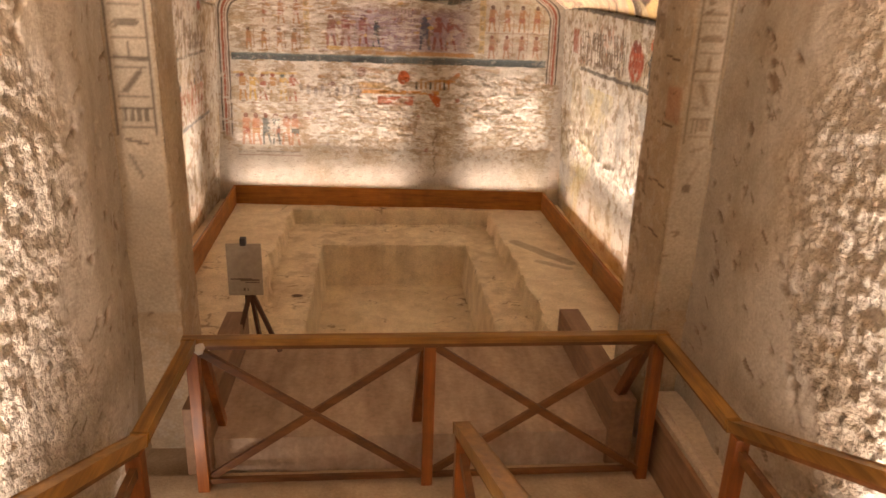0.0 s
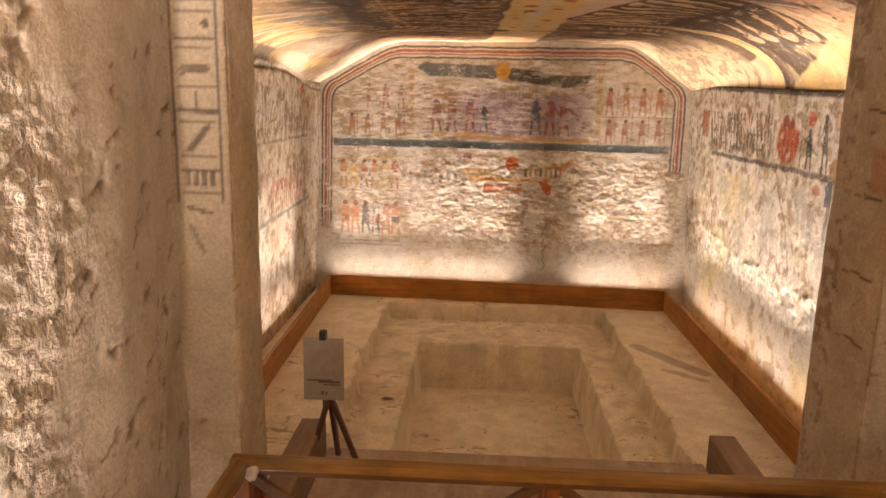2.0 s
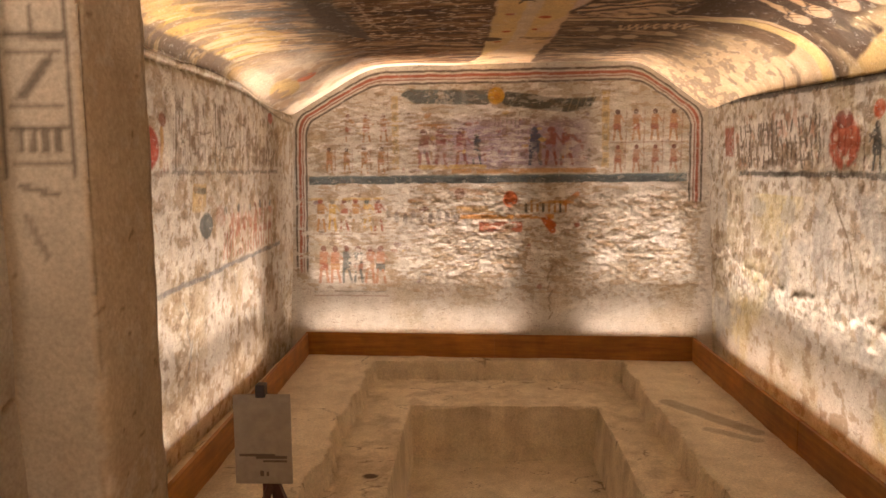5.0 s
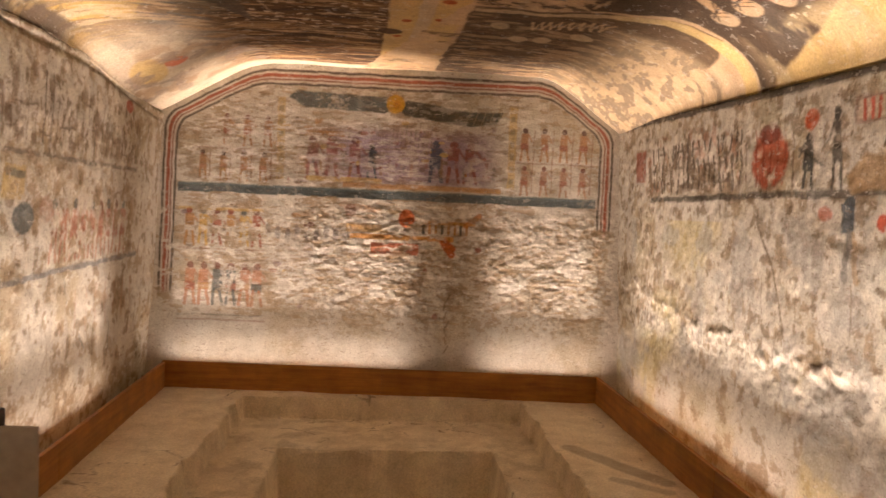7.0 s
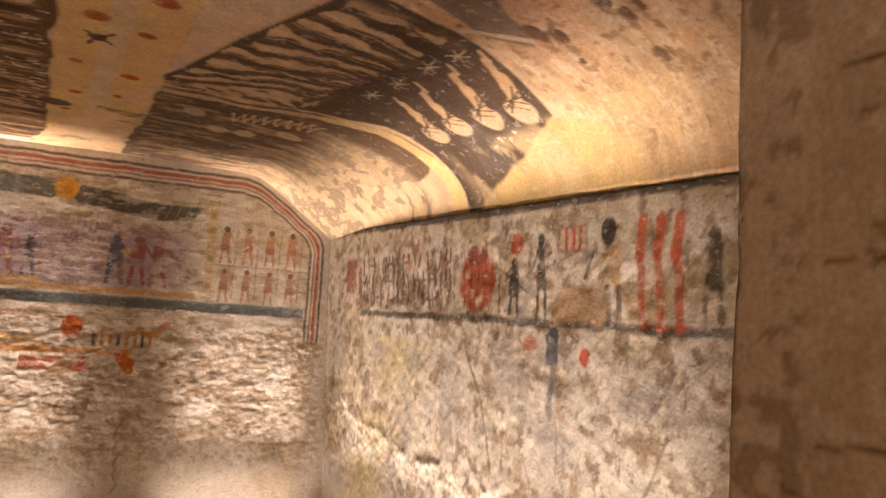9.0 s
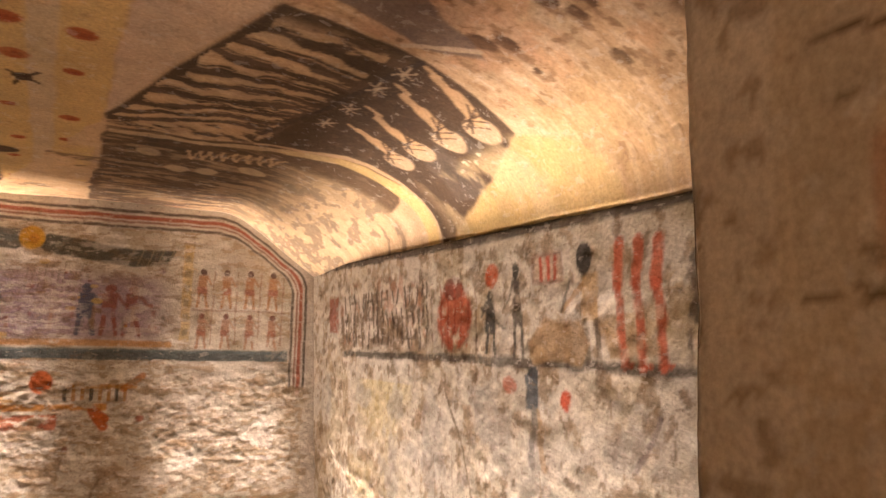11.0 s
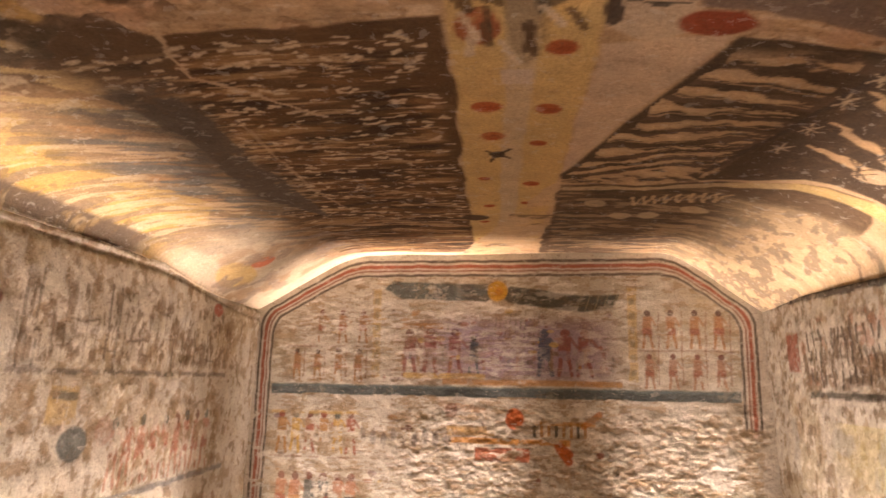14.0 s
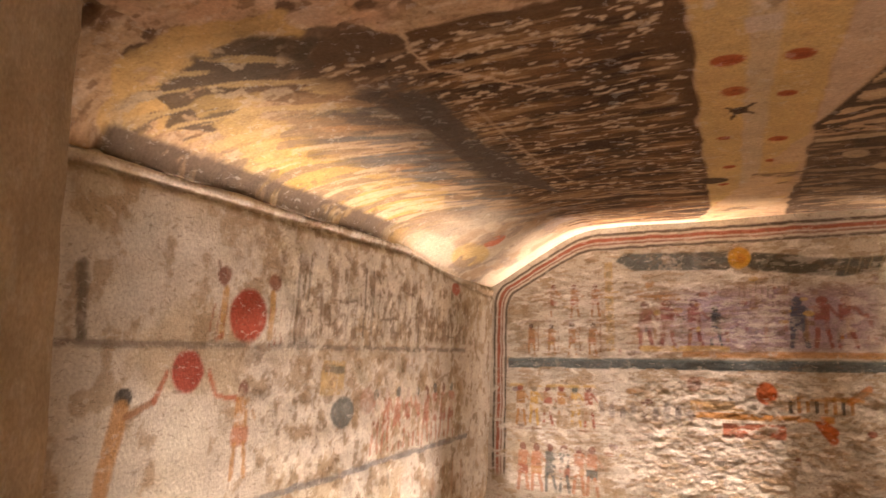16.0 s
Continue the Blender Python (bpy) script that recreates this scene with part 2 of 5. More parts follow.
def bar(bm, a, b, w, h, bevel=0.006, up=(0, 0, 1)):
    """A squared timber from a to b, w wide and h high."""
    a, b = Vector(a), Vector(b)
    y = (b - a).normalized()
    x = y.cross(Vector(up))
    x = x.normalized() if x.length > 1e-4 else Vector((1, 0, 0))
    z = x.cross(y)
    made = bmesh.ops.create_cube(bm, size=1.0)["verts"]
    mid, n = (a + b) / 2, (b - a).length
    for v in made:
        v.co = mid + x * v.co.x * w + y * v.co.y * n + z * v.co.z * h
    if bevel:
        edges = list({e for v in made for e in v.link_edges})
        bmesh.ops.bevel(bm, geom=edges, offset=bevel, segments=2, affect="EDGES", profile=0.6)


def prism(bm, plan, low, high):
    """A block over a plan, counter-clockwise."""
    a = [bm.verts.new((x, y, low)) for x, y in plan]
    b = [bm.verts.new((x, y, high)) for x, y in plan]
    bm.faces.new(a[::-1])
    bm.faces.new(b)
    n = len(plan)
    for i in range(n):
        bm.faces.new((a[i], a[(i + 1) % n], b[(i + 1) % n], b[i]))


def sheet(name, u0, u1, v0, v1, size, place, colour, material, thick=0.3, parent=None, flip=False, closed=True, crisp=False):
    """A worked surface: a fine grid whose points place(u, v) gives with the way that it faces; colour(u, v) gives its paint.
    Its rim is turned back by thick, and closed behind."""
    nu, nv = int((u1 - u0) / size) + 1, int((v1 - v0) / size) + 1
    gu, gv = np.linspace(u0, u1, nu), np.linspace(v0, v1, nv)
    iu = np.concatenate(([0], np.arange(nu), [nu - 1]))
    iv = np.concatenate(([0], np.arange(nv), [nv - 1]))
    uu, vv = np.meshgrid(gu[iu], gv[iv], indexing="ij")
    rim = np.zeros(uu.shape, bool)
    rim[[0, -1], :] = True
    rim[:, [0, -1]] = True
    u, v, rim = uu.ravel(), vv.ravel(), rim.ravel()
    p, n = place(u, v)
    p = p - n * (thick * rim)[:, None]
    col = colour(u, v, p)
    nu, nv = nu + 2, nv + 2
    i, j = np.meshgrid(np.arange(nu - 1), np.arange(nv - 1), indexing="ij")
    k = (i * nv + j).ravel()
    quads = np.stack([k, k + nv, k + nv + 1, k + 1], 1)
    back = np.array([[0, nv - 1, nu * nv - 1, (nu - 1) * nv]])
    if closed:
        quads = np.concatenate([quads, back])
    if flip:
        quads = quads[:, ::-1]
    me = bpy.data.meshes.new(name)
    me.vertices.add(len(p))
    me.vertices.foreach_set("co", p.astype(np.float32).ravel())
    me.loops.add(quads.size)
    me.loops.foreach_set("vertex_index", quads.astype(np.int32).ravel())
    me.polygons.add(len(quads))
    me.polygons.foreach_set("loop_start", np.arange(0, quads.size, 4, dtype=np.int32))
    me.update(calc_edges=True)
    me.validate()
    at = me.color_attributes.new("paint", "FLOAT_COLOR", "POINT")
    at.data.foreach_set("color", np.concatenate([np.clip(col[:, :3], 0.01, 0.9), col[:, 3:] if col.shape[1] > 3 else np.ones((len(col), 1))], 1).astype(np.float32).ravel())
    smooth = np.ones(len(quads), bool)
    if crisp:
        a, b = p[quads[:, 2]] - p[quads[:, 0]], p[quads[:, 3]] - p[quads[:, 1]]
        n = np.cross(a, b)
        smooth = np.abs(n[:, 2]) > 0.75 * np.linalg.norm(n, axis=1)
    me.polygons.foreach_set("use_smooth", smooth)
    me.materials.append(material)
    ob = new(name, me)
    if parent:
        ob.parent = parent
    return ob


# ---- plan of the chamber ----
XL, XR, LEAN = -2.15, 2.57, 0.11
FLOOR, CROWN = -0.21, 3.18
DOOR_FRONT, DOOR_BACK = 4.43, 5.15


def spring(x, y):
    """Height at which the vault leaves the side walls."""
    return np.where(x < 0.2, 2.75 - 0.19 * step(y, 8.7, 10.9), 2.50 + 0.03 * (y - 5.85))


def blend(a, b, k):
    """The lesser of two, with the corner rounded off."""
    h = np.clip(0.5 + 0.5 * (b - a) / k, 0, 1)
    return b * (1 - h) + a * h - k * h * (1 - h)


def vault(x, y):
    """Height of the ceiling."""
    u = np.clip(np.where(x > 0.2, (x - 0.2) / 2.375, (0.2 - x) / 2.345), 0, 1)
    s = spring(x, y)
    round_ = s + (CROWN - 0.022 * (y - 7) - s) * np.sqrt(np.clip(1 - u**3, 0, 1))
    flat = 2.60 + blend(np.minimum((x + 2.17) / 0.95, (2.55 - x) / 0.72), 1.0, 0.22) * 0.535
    w = step(y, 8.3, 10.7)
    return round_ * (1 - w) + flat * w


def crags(u, v, size, seed):
    """Broken edges: noise folded into ridges."""
    return 1 - np.abs(fbm(u, v, size, seed, 4) * 2 - 1) * 2


# ---- back wall ----
def back_damage(u, v):
    lim = 1.72 + 0.25 * (fbm(u, v * 0 + 1, 0.5, 5, 3) - 0.5)
    low = 1 - step(v, lim - 0.12, lim + 0.05)
    side = step(u, -1.05, -0.45)
    foot = step(v, 0.22, 0.5)
    return low * (0.08 + 0.92 * side) * (0.15 + 0.85 * foot)


def back_place(u, v):
    d = back_damage(u, v)
    h = (fbm(u, v * 1.25, 0.05, 11, 3) - 0.5) * 0.042 + (crags(u, v * 1.3, 0.10, 21) - 0.3) * 0.010
    up = (fbm(u * 0.8, v * 1.8, 0.11, 31, 4) - 0.5) * 0.018
    h = h * d * 0.31 + up * 0.4 * (1 - d * 0.5) * step(v, 0.15, 0.5) + (fbm(u, v, 0.5, 41, 3) - 0.5) * 0.02
    p = np.stack([u, 10.76 - 0.055 * u - h, v], 1)
    return p, np.tile((0.0, -1.0, 0.0), (len(u), 1))


def back_paint(u, v, p):
    d = back_damage(u, v)
    c = Paint(u, v, (0.63, 0.585, 0.50), 100, 0.010, 0.555)
    mott = fbm(u, v, 0.35, 7, 4)
    c.lay(step(mott, 0.5, 0.7), (0.50, 0.41, 0.28), 0.6, 0)
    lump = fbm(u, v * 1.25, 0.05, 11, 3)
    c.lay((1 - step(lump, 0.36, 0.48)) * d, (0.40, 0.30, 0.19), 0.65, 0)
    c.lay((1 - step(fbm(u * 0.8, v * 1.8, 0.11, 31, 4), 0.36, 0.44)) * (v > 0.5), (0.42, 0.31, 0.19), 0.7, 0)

    def scars(amount=1.0):
        """Losses over the painting: pale lime and brown stone, in flat flecks."""
        live = step(v, 0.55, 0.7) * (1 - 0.55 * step(u, 1.4, 1.6) * (v > 1.8))
        patchy = step(fbm(u, v, 0.45, 91, 3), 0.40, 0.56)
        c.lay(live * patchy * step(fbm(u * 0.55, v * 1.7, 0.075, 61, 4), 0.55, 0.62), (0.82, 0.78, 0.71), 0.95 * amount, 0)
        c.lay(live * step(fbm(u * 0.6, v * 1.6, 0.09, 71, 4), 0.58, 0.65) * (1 - 0.6 * step(u, 1.4, 1.6)), (0.32, 0.23, 0.14), 0.5 * amount, 0)

    scars()
    # winged disc over the scene
    wing = SLATE[0] * 0.7, SLATE[1] * 0.75, SLATE[2] * 0.75
    c.poly([(-0.88, 2.80), (-0.7, 2.70), (0.12, 2.68), (0.2, 2.76), (0.12, 2.84), (-0.8, 2.87)], wing, 0.85, 0.6)
    c.poly([(0.24, 2.76), (0.32, 2.66), (1.0, 2.58), (1.28, 2.62), (1.34, 2.74), (1.0, 2.73), (0.34, 2.82)], (0.06, 0.065, 0.05), 0.9, 0.4)
    for k in range(5):
        c.line(0.95 + 0.08 * k, 2.60, 1.0 + 0.08 * k, 2.74, 0.012, (0.35, 0.30, 0.2), 0.5)
    c.oval(0.22, 2.78, 0.095, 0.10, (0.66, 0.38, 0.055), 0.97, 0.12)
    c.oval(0.235, 2.77, 0.04, 0.045, (0.56, 0.25, 0.04), 0.7, 0.3)
    # upper register
    for x in (-0.95, 1.45):
        c.rect(x - 0.04, x + 0.04, 1.95, 2.80, YELLOW, 0.6)
        for k in range(6):
            c.rect(x - 0.025, x + 0.025, 2.0 + 0.13 * k, 2.06 + 0.13 * k, SLATE, 0.4)
    haze = step(c.u, -0.75, -0.1) * (1 - step(c.u, 1.05, 1.42)) * step(c.v, 1.9, 2.02) * (1 - step(c.v, 2.4, 2.6))
    c.lay(haze, (0.38, 0.29, 0.37), 0.9, 0.25)
    for k, x in enumerate((-1.74, -1.53, -1.32, -1.12)):
        if k:
            c.strider(x + 0.03, 2.28, 2.60, (0.40, 0.20, 0.09), DARKRED, RED, 0.85)
        c.strider(x, 1.92, 2.22, (0.40, 0.21, 0.09), (0.10, 0.06, 0.045), (0.45, 0.22, 0.12), 0.9)
        c.line(x + 0.07, 1.95, x + 0.075, 2.2, 0.014, (0.26, 0.13, 0.08), 0.7)
    for k in range(34):
        x, z = -1.8 + 0.112 * k, 2.46 + 0.10 * math.sin(k * 1.9)
        if -0.75 < x < 1.35:
            c.rect(x, x + 0.045, z, z + 0.03 + 0.02 * math.sin(k * 3.1), (0.30, 0.20, 0.13), 0.55)
    c.rect(-1.85, -0.98, 2.235, 2.25, DARKRED, 0.5)
    for x in (-0.62, -0.42, -0.18):
        c.strider(x, 1.98, 2.42, (0.30, 0.115, 0.10), (0.15, 0.06, 0.05), (0.46, 0.36, 0.38), 0.85, 1.2)
    c.strider(0.0, 2.0, 2.36, (0.08, 0.10, 0.13), BLACK, (0.09, 0.10, 0.15), 0.95)
    c.rect(-0.68, 0.1, 1.95, 2.0, YELLOW, 0.8)
    c.rect(-0.7, -0.3, 2.42, 2.47, OCHRE, 0.8)
    for x, tone in ((0.66, (0.10, 0.11, 0.17)), (0.84, (0.31, 0.125, 0.11)), (1.02, (0.31, 0.125, 0.11))):
        c.strider(x, 2.0, 2.42, tone, tone, PURPLE if x > 0.7 else tone, 0.96, 1.25)
    for k in range(10):
        x = 0.2 + 0.045 * k
        c.line(x, 2.35, x + 0.01, 2.55 + 0.04 * math.sin(k * 2.3), 0.014, (0.2, 0.15, 0.12), 0.5)
    for k in range(26):
        x = -0.7 + 0.078 * k
        c.rect(x, x + 0.03, 2.08 + 0.05 * math.sin(k * 1.7), 2.18 + 0.06 * math.sin(k * 2.9), (RED, SLATE, OCHRE, DARKRED)[k % 4], 0.45)
    for k in range(4):
        x = 1.58 + 0.205 * k
        c.strider(x, 2.26, 2.60, (0.44, 0.22, 0.10), (0.12, 0.055, 0.04), (0.36, 0.13, 0.08), 0.88)
        c.strider(x + 0.01, 1.90, 2.21, (0.44, 0.24, 0.15), DARKRED, (0.36, 0.13, 0.08), 0.85)
        c.line(x + 0.09, 1.93, x + 0.095, 2.58, 0.012, (0.3, 0.15, 0.1), 0.6)
    c.rect(1.5, 2.32, 2.225, 2.24, DARKRED, 0.5)
    dab = random.Random(23)
    for k in range(150):
        x, z = dab.uniform(-1.92, 1.35), dab.choice((dab.uniform(1.92, 2.6), dab.uniform(1.15, 1.72), dab.uniform(0.55, 1.1)))
        if z < 1.8 and x > -0.6 and dab.random() < 0.8:
            continue
        a, b = dab.uniform(0.012, 0.05), dab.uniform(0.01, 0.032)
        tone = dab.choice((OCHRE, RED, DARKRED, (0.26, 0.17, 0.10), YELLOW, (0.30, 0.22, 0.27), (0.20, 0.14, 0.10)))
        c.oval(x, z, a, b, tone, dab.uniform(0.45, 0.8), 0.8)
    scars(0.4)
    live = step(u, -1.95, -1.7) * (1 - step(u, 0.5, 0.75)) * step(v, 0.6, 0.75) * (1 - step(v, 2.55, 2.7))
    streak = fbm(u * 0.42, v * 2.3, 0.05, 95, 4)
    c.lay(live * step(streak, 0.57, 0.62) * step(fbm(u, v, 0.4, 96, 3), 0.36, 0.5), (0.80, 0.76, 0.70), 0.62, 0)
    c.lay(live * (1 - step(streak, 0.36, 0.41)), (0.30, 0.20, 0.12), 0.45, 0)
    top = vault(c.u, 10.7 + 0 * u) - c.v
    edge = blend(blend(top * 0.9, c.u + 2.20 - 0.02 * (c.v - 2), 0.13), 2.57 - c.u, 0.13) + 0.004
    ends = np.where(c.u < 0, step(c.v, 0.70, 0.78), step(c.v, 1.45, 1.6))
    # lime ground for the stripes; its outermost rim also paints the lit vault edge
    c.lay((1 - step(edge, 0.2, 0.21)) * np.where(edge < 0.05, 1, ends), (0.68, 0.62, 0.53), 0.85, 0.1)
    for a, b, colour in ((0.056, 0.078, (0.13, 0.10, 0.08)), (0.098, 0.128, (0.38, 0.115, 0.065)), (0.142, 0.156, (0.30, 0.15, 0.11)), (0.178, 0.20, (0.14, 0.11, 0.09))):
        c.lay(step(edge, a - 0.006, a + 0.004) * (1 - step(edge, b - 0.004, b + 0.006)) * ends, colour, 0.95, 0.12)
    # water band between the registers
    c.rect(-1.99, 2.36, 1.785, 1.875, SLATE, 0.95, 0.25)
    c.rect(-1.99, 2.36, 1.855, 1.885, (0.16, 0.20, 0.20), 0.7, 0.6)
    c.rect(-0.3, 1.35, 1.90, 1.95, (0.55, 0.28, 0.08), 0.75)
    # boat with its red disc
    c.oval(0.38, 1.60, 0.085, 0.095, (0.50, 0.12, 0.03), 0.95, 0.15)
    c.rect(-0.2, 0.88, 1.37, 1.425, (0.58, 0.27, 0.05), 0.9, 0.4)
    c.rect(-0.25, 0.2, 1.44, 1.52, (0.58, 0.36, 0.12), 0.7, 0.6)
    c.rect(0.02, 0.52, 1.22, 1.34, (0.45, 0.11, 0.04), 0.85, 0.5)
    c.line(0.78, 1.37, 0.86, 1.24, 0.08, (0.50, 0.13, 0.03), 0.95, 0.3)
    c.line(0.82, 1.36, 0.88, 1.30, 0.05, (0.50, 0.13, 0.03), 0.95, 0.3)
    for k in range(8):
        c.line(0.56 + 0.065 * k, 1.46, 0.56 + 0.065 * k, 1.57, 0.028, (0.45, 0.22, 0.05) if k % 3 else BLACK, 0.85)
    c.rect(0.55, 1.1, 1.55, 1.585, (0.5, 0.26, 0.06), 0.8)
    c.line(1.0, 1.55, 1.14, 1.66, 0.05, (0.52, 0.2, 0.04), 0.8)
    c.line(-0.3, 1.72, 0.1, 1.66, 0.05, (0.4, 0.2, 0.08), 0.5)
    c.oval(-0.21, 1.66, 0.06, 0.07, DARKRED, 0.6)
    for k in range(9):
        x = -1.05 + 0.1 * k
        c.oval(x, 1.42 - 0.02 * (k % 3), 0.03, 0.07, (0.14, 0.12, 0.13), 0.5, 1.0)
    # rows below, on the side that is still whole
    for k, x in enumerate((-1.86, -1.72, -1.58, -1.44, -1.30, -1.17)):
        c.strider(x, 1.24, 1.62, (OCHRE, (0.6, 0.38, 0.1), RED)[k % 3], (RED, SLATE, DARKRED)[k % 3], (WHITE, YELLOW, WHITE)[k % 3], 0.85)
        c.strider(x + 0.02, 0.62, 1.06, (0.5, 0.22, 0.12) if k % 4 < 2 else SLATE, DARKRED, (RED, OCHRE, SLATE)[k % 3], 0.75)
    c.rect(-1.97, -1.1, 1.60, 1.63, YELLOW, 0.6)
    c.rect(-1.97, -1.05, 1.19, 1.205, DARKRED, 0.5)
    c.rect(-1.97, -1.05, 0.50, 0.515, SLATE, 0.5)
    c.rect(-1.97, -1.05, 0.45, 0.465, DARKRED, 0.5)
    low = (v < 1.8) * step(fbm(u, v, 0.35, 92, 3), 0.42, 0.55)
    c.lay(low * step(fbm(u * 0.7, v * 1.4, 0.07, 62, 4), 0.56, 0.63) * step(v, 0.5, 0.7), (0.72, 0.67, 0.58), 0.8, 0)
    c.lay(low * step(fbm(u * 0.7, v * 1.4, 0.10, 72, 4), 0.60, 0.67) * step(v, 0.5, 0.7), (0.38, 0.28, 0.17), 0.75, 0)
    for k in range(7):
        c.line(0.83 + 0.02 * math.sin(k), 0.2 + 0.09 * k, 0.84 + 0.03 * math.cos(k * 2), 0.27 + 0.09 * k, 0.018, (0.22, 0.15, 0.08), 0.6, 0.4)
    return c.col


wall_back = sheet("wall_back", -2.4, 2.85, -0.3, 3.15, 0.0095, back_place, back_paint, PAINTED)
tagged(wall_back, "painted lime plaster end wall, lower half broken away", "wall", kind="structure")


# ---- side walls ----
def side_damage(u, v, seed):
    return 0.88 + 0.03 * (u - 8) ** 2 + 0.26 * (fbm(u, v, 0.3, seed, 4) - 0.5)


def right_place(u, v):
    lim = side_damage(u, v, 205)
    low = 1 - step(v, lim - 0.06, lim + 0.04)
    h = (fbm(u, v, 0.16, 211, 5) - 0.5) * 0.026 * low * step(v, 0.2, 0.55) + (fbm(u, v, 0.055, 212, 3) - 0.5) * 0.016 * low * step(v, 0.2, 0.55)
    rim = np.exp(-(((v - lim) / 0.055) ** 2)) * step(fbm(u, v, 0.09, 216, 4), 0.35, 0.7) * 0.012
    h = h + rim + (fbm(u, v, 0.12, 221, 5) - 0.5) * 0.009 + (fbm(u, v, 0.05, 222, 3) - 0.5) * 0.009 * step(v, 0.2, 0.5) + (fbm(u, v, 0.7, 231, 3) - 0.5) * 0.03 * (1 - step(v, 2.1, 2.45))
    h = (h - low * 0.006) * (1 - step(v, spring(u * 0 + 2, u) - 0.16, spring(u * 0 + 2, u) - 0.02))
    x = XR + LEAN * (2.6 - v) / 2.6 - h + 0.8 * np.clip(v - spring(u * 0 + 2, u), 0, 1)
    return np.stack([x, u, v], 1), np.tile((-1.0, 0.0, 0.0), (len(u), 1))


def right_paint(u, v, p):
    c = Paint(u, v, (0.61, 0.57, 0.485), 300, 0.016, 0.53)
    c.lay(step(fbm(u, v, 0.5, 307, 4), 0.48, 0.68), (0.50, 0.42, 0.27), 0.7, 0)
    c.lay(1 - step(fbm(u, v, 0.12, 221, 5), 0.34, 0.46), (0.34, 0.25, 0.15), 0.75, 0)
    c.lay(step(fbm(u, v, 0.07, 318, 4), 0.60, 0.66) * step(v, 0.5, 0.8), (0.72, 0.67, 0.56), 0.75, 0)
    c.lay(step(fbm(u, v, 0.08, 319, 4), 0.61, 0.67) * step(v, 0.5, 0.8), (0.25, 0.18, 0.11), 0.75, 0)
    c.lay(step(fbm(u, v, 0.9, 317, 3), 0.52, 0.66) * (v < 1.7), (0.56, 0.47, 0.20), 0.55, 0)
    c.lay(step(fbm(u, v, 0.3, 327, 4), 0.56, 0.66) * (v < 1.75), (0.42, 0.40, 0.36), 0.6, 0)
    crust = np.exp(-(((v - side_damage(u, v, 205)) / 0.07) ** 2))
    c.lay(crust * step(fbm(u, v, 0.09, 216, 4), 0.45, 0.6), (0.72, 0.68, 0.59), 0.7, 0)
    c.lay(crust * (1 - step(fbm(u, v, 0.06, 226, 3), 0.34, 0.44)), (0.28, 0.20, 0.12), 0.8, 0)
    top = spring(c.u * 0 + 2.5, c.u) - c.v
    c.lay(step(top, -0.03, -0.02) * (1 - step(top, 0.035, 0.05)), BLACK, 0.85, 0.3)
    c.rect(5.0, 9.7, 1.86, 1.905, BLACK, 0.75, 0.6)
    c.rect(9.85, 10.1, 2.05, 2.35, RED, 0.8, 0.7)
    rng = random.Random(3)
    busy = step(u, 7.95, 8.1) * (1 - step(u, 9.75, 9.9)) * step(v, 1.92, 1.98) * (1 - step(v, 2.4, 2.46))
    c.lay(busy * step(fbm(u, v, 0.075, 341, 4), 0.52, 0.58), (0.70, 0.64, 0.54), 0.8, 0)
    c.lay(busy * (1 - step(fbm(u, v * 0.7, 0.085, 342, 4), 0.40, 0.46)), (0.22, 0.155, 0.10), 0.85, 0)
    c.lay(busy * step(fbm(u, v, 0.1, 343, 3), 0.64, 0.7), (0.45, 0.22, 0.13), 0.5, 0)
    for row in range(3):
        y = 8.05
        while y < 9.7:
            a = 2.34 - 0.14 * row - 0.02 * rng.random()
            c.line(y, a, y + rng.uniform(-0.03, 0.03), a - rng.uniform(0.05, 0.12), rng.uniform(0.02, 0.042), (0.13, 0.10, 0.075), 0.85, 0.7)
            if rng.random() < 0.4:
                c.line(y, a - 0.05, y + 0.07, a - 0.05, 0.024, (0.16, 0.115, 0.08), 0.75, 0.7)
            y += rng.uniform(0.06, 0.12)
    c.oval(7.69, 2.12, 0.22, 0.20, (0.45, 0.10, 0.045), 0.9, 0.85)
    c.oval(7.69, 2.28, 0.13, 0.07, DARKRED, 0.85, 0.6)
    for k in range(5):
        c.line(7.52 + 0.08 * k, 1.94, 7.5 + 0.09 * k, 2.3, 0.02, (0.3, 0.06, 0.03), 0.6)
    for y in (7.98, 7.42):
        c.line(y, 1.92, y, 2.24, 0.02, (0.16, 0.09, 0.06), 0.7)
    c.oval(7.23, 2.32, 0.075, 0.062, (0.55, 0.10, 0.03), 0.95, 0.2)
    c.strider(7.26, 1.92, 2.24, (0.09, 0.085, 0.07), BLACK, (0.07, 0.075, 0.07), 0.95, 1.3)
    c.strider(7.0, 1.90, 2.36, (0.09, 0.075, 0.06), BLACK, (0.1, 0.09, 0.07), 0.9, 0.8)
    c.line(7.35, 2.15, 7.12, 2.05, 0.018, BLACK, 0.7)
    c.rect(6.60, 6.85, 2.245, 2.38, DARKRED, 0.7, 0.4)
    c.rect(6.615, 6.835, 2.26, 2.365, (0.58, 0.48, 0.36), 0.9, 0.2)
    for y in (6.66, 6.72, 6.78):
        c.line(y, 2.27, y, 2.35, 0.028, (0.5, 0.09, 0.05), 0.9, 0.3)
    c.oval(6.45, 2.33, 0.055, 0.075, BLACK, 0.97, 0.1)
    c.rect(6.36, 6.47, 2.06, 2.26, (0.52, 0.36, 0.18), 0.85, 0.4)
    c.line(6.47, 2.22, 6.62, 2.12, 0.028, (0.40, 0.25, 0.12), 0.9, 0.3)
    c.line(6.62, 2.12, 6.56, 2.24, 0.02, BLACK, 0.7)
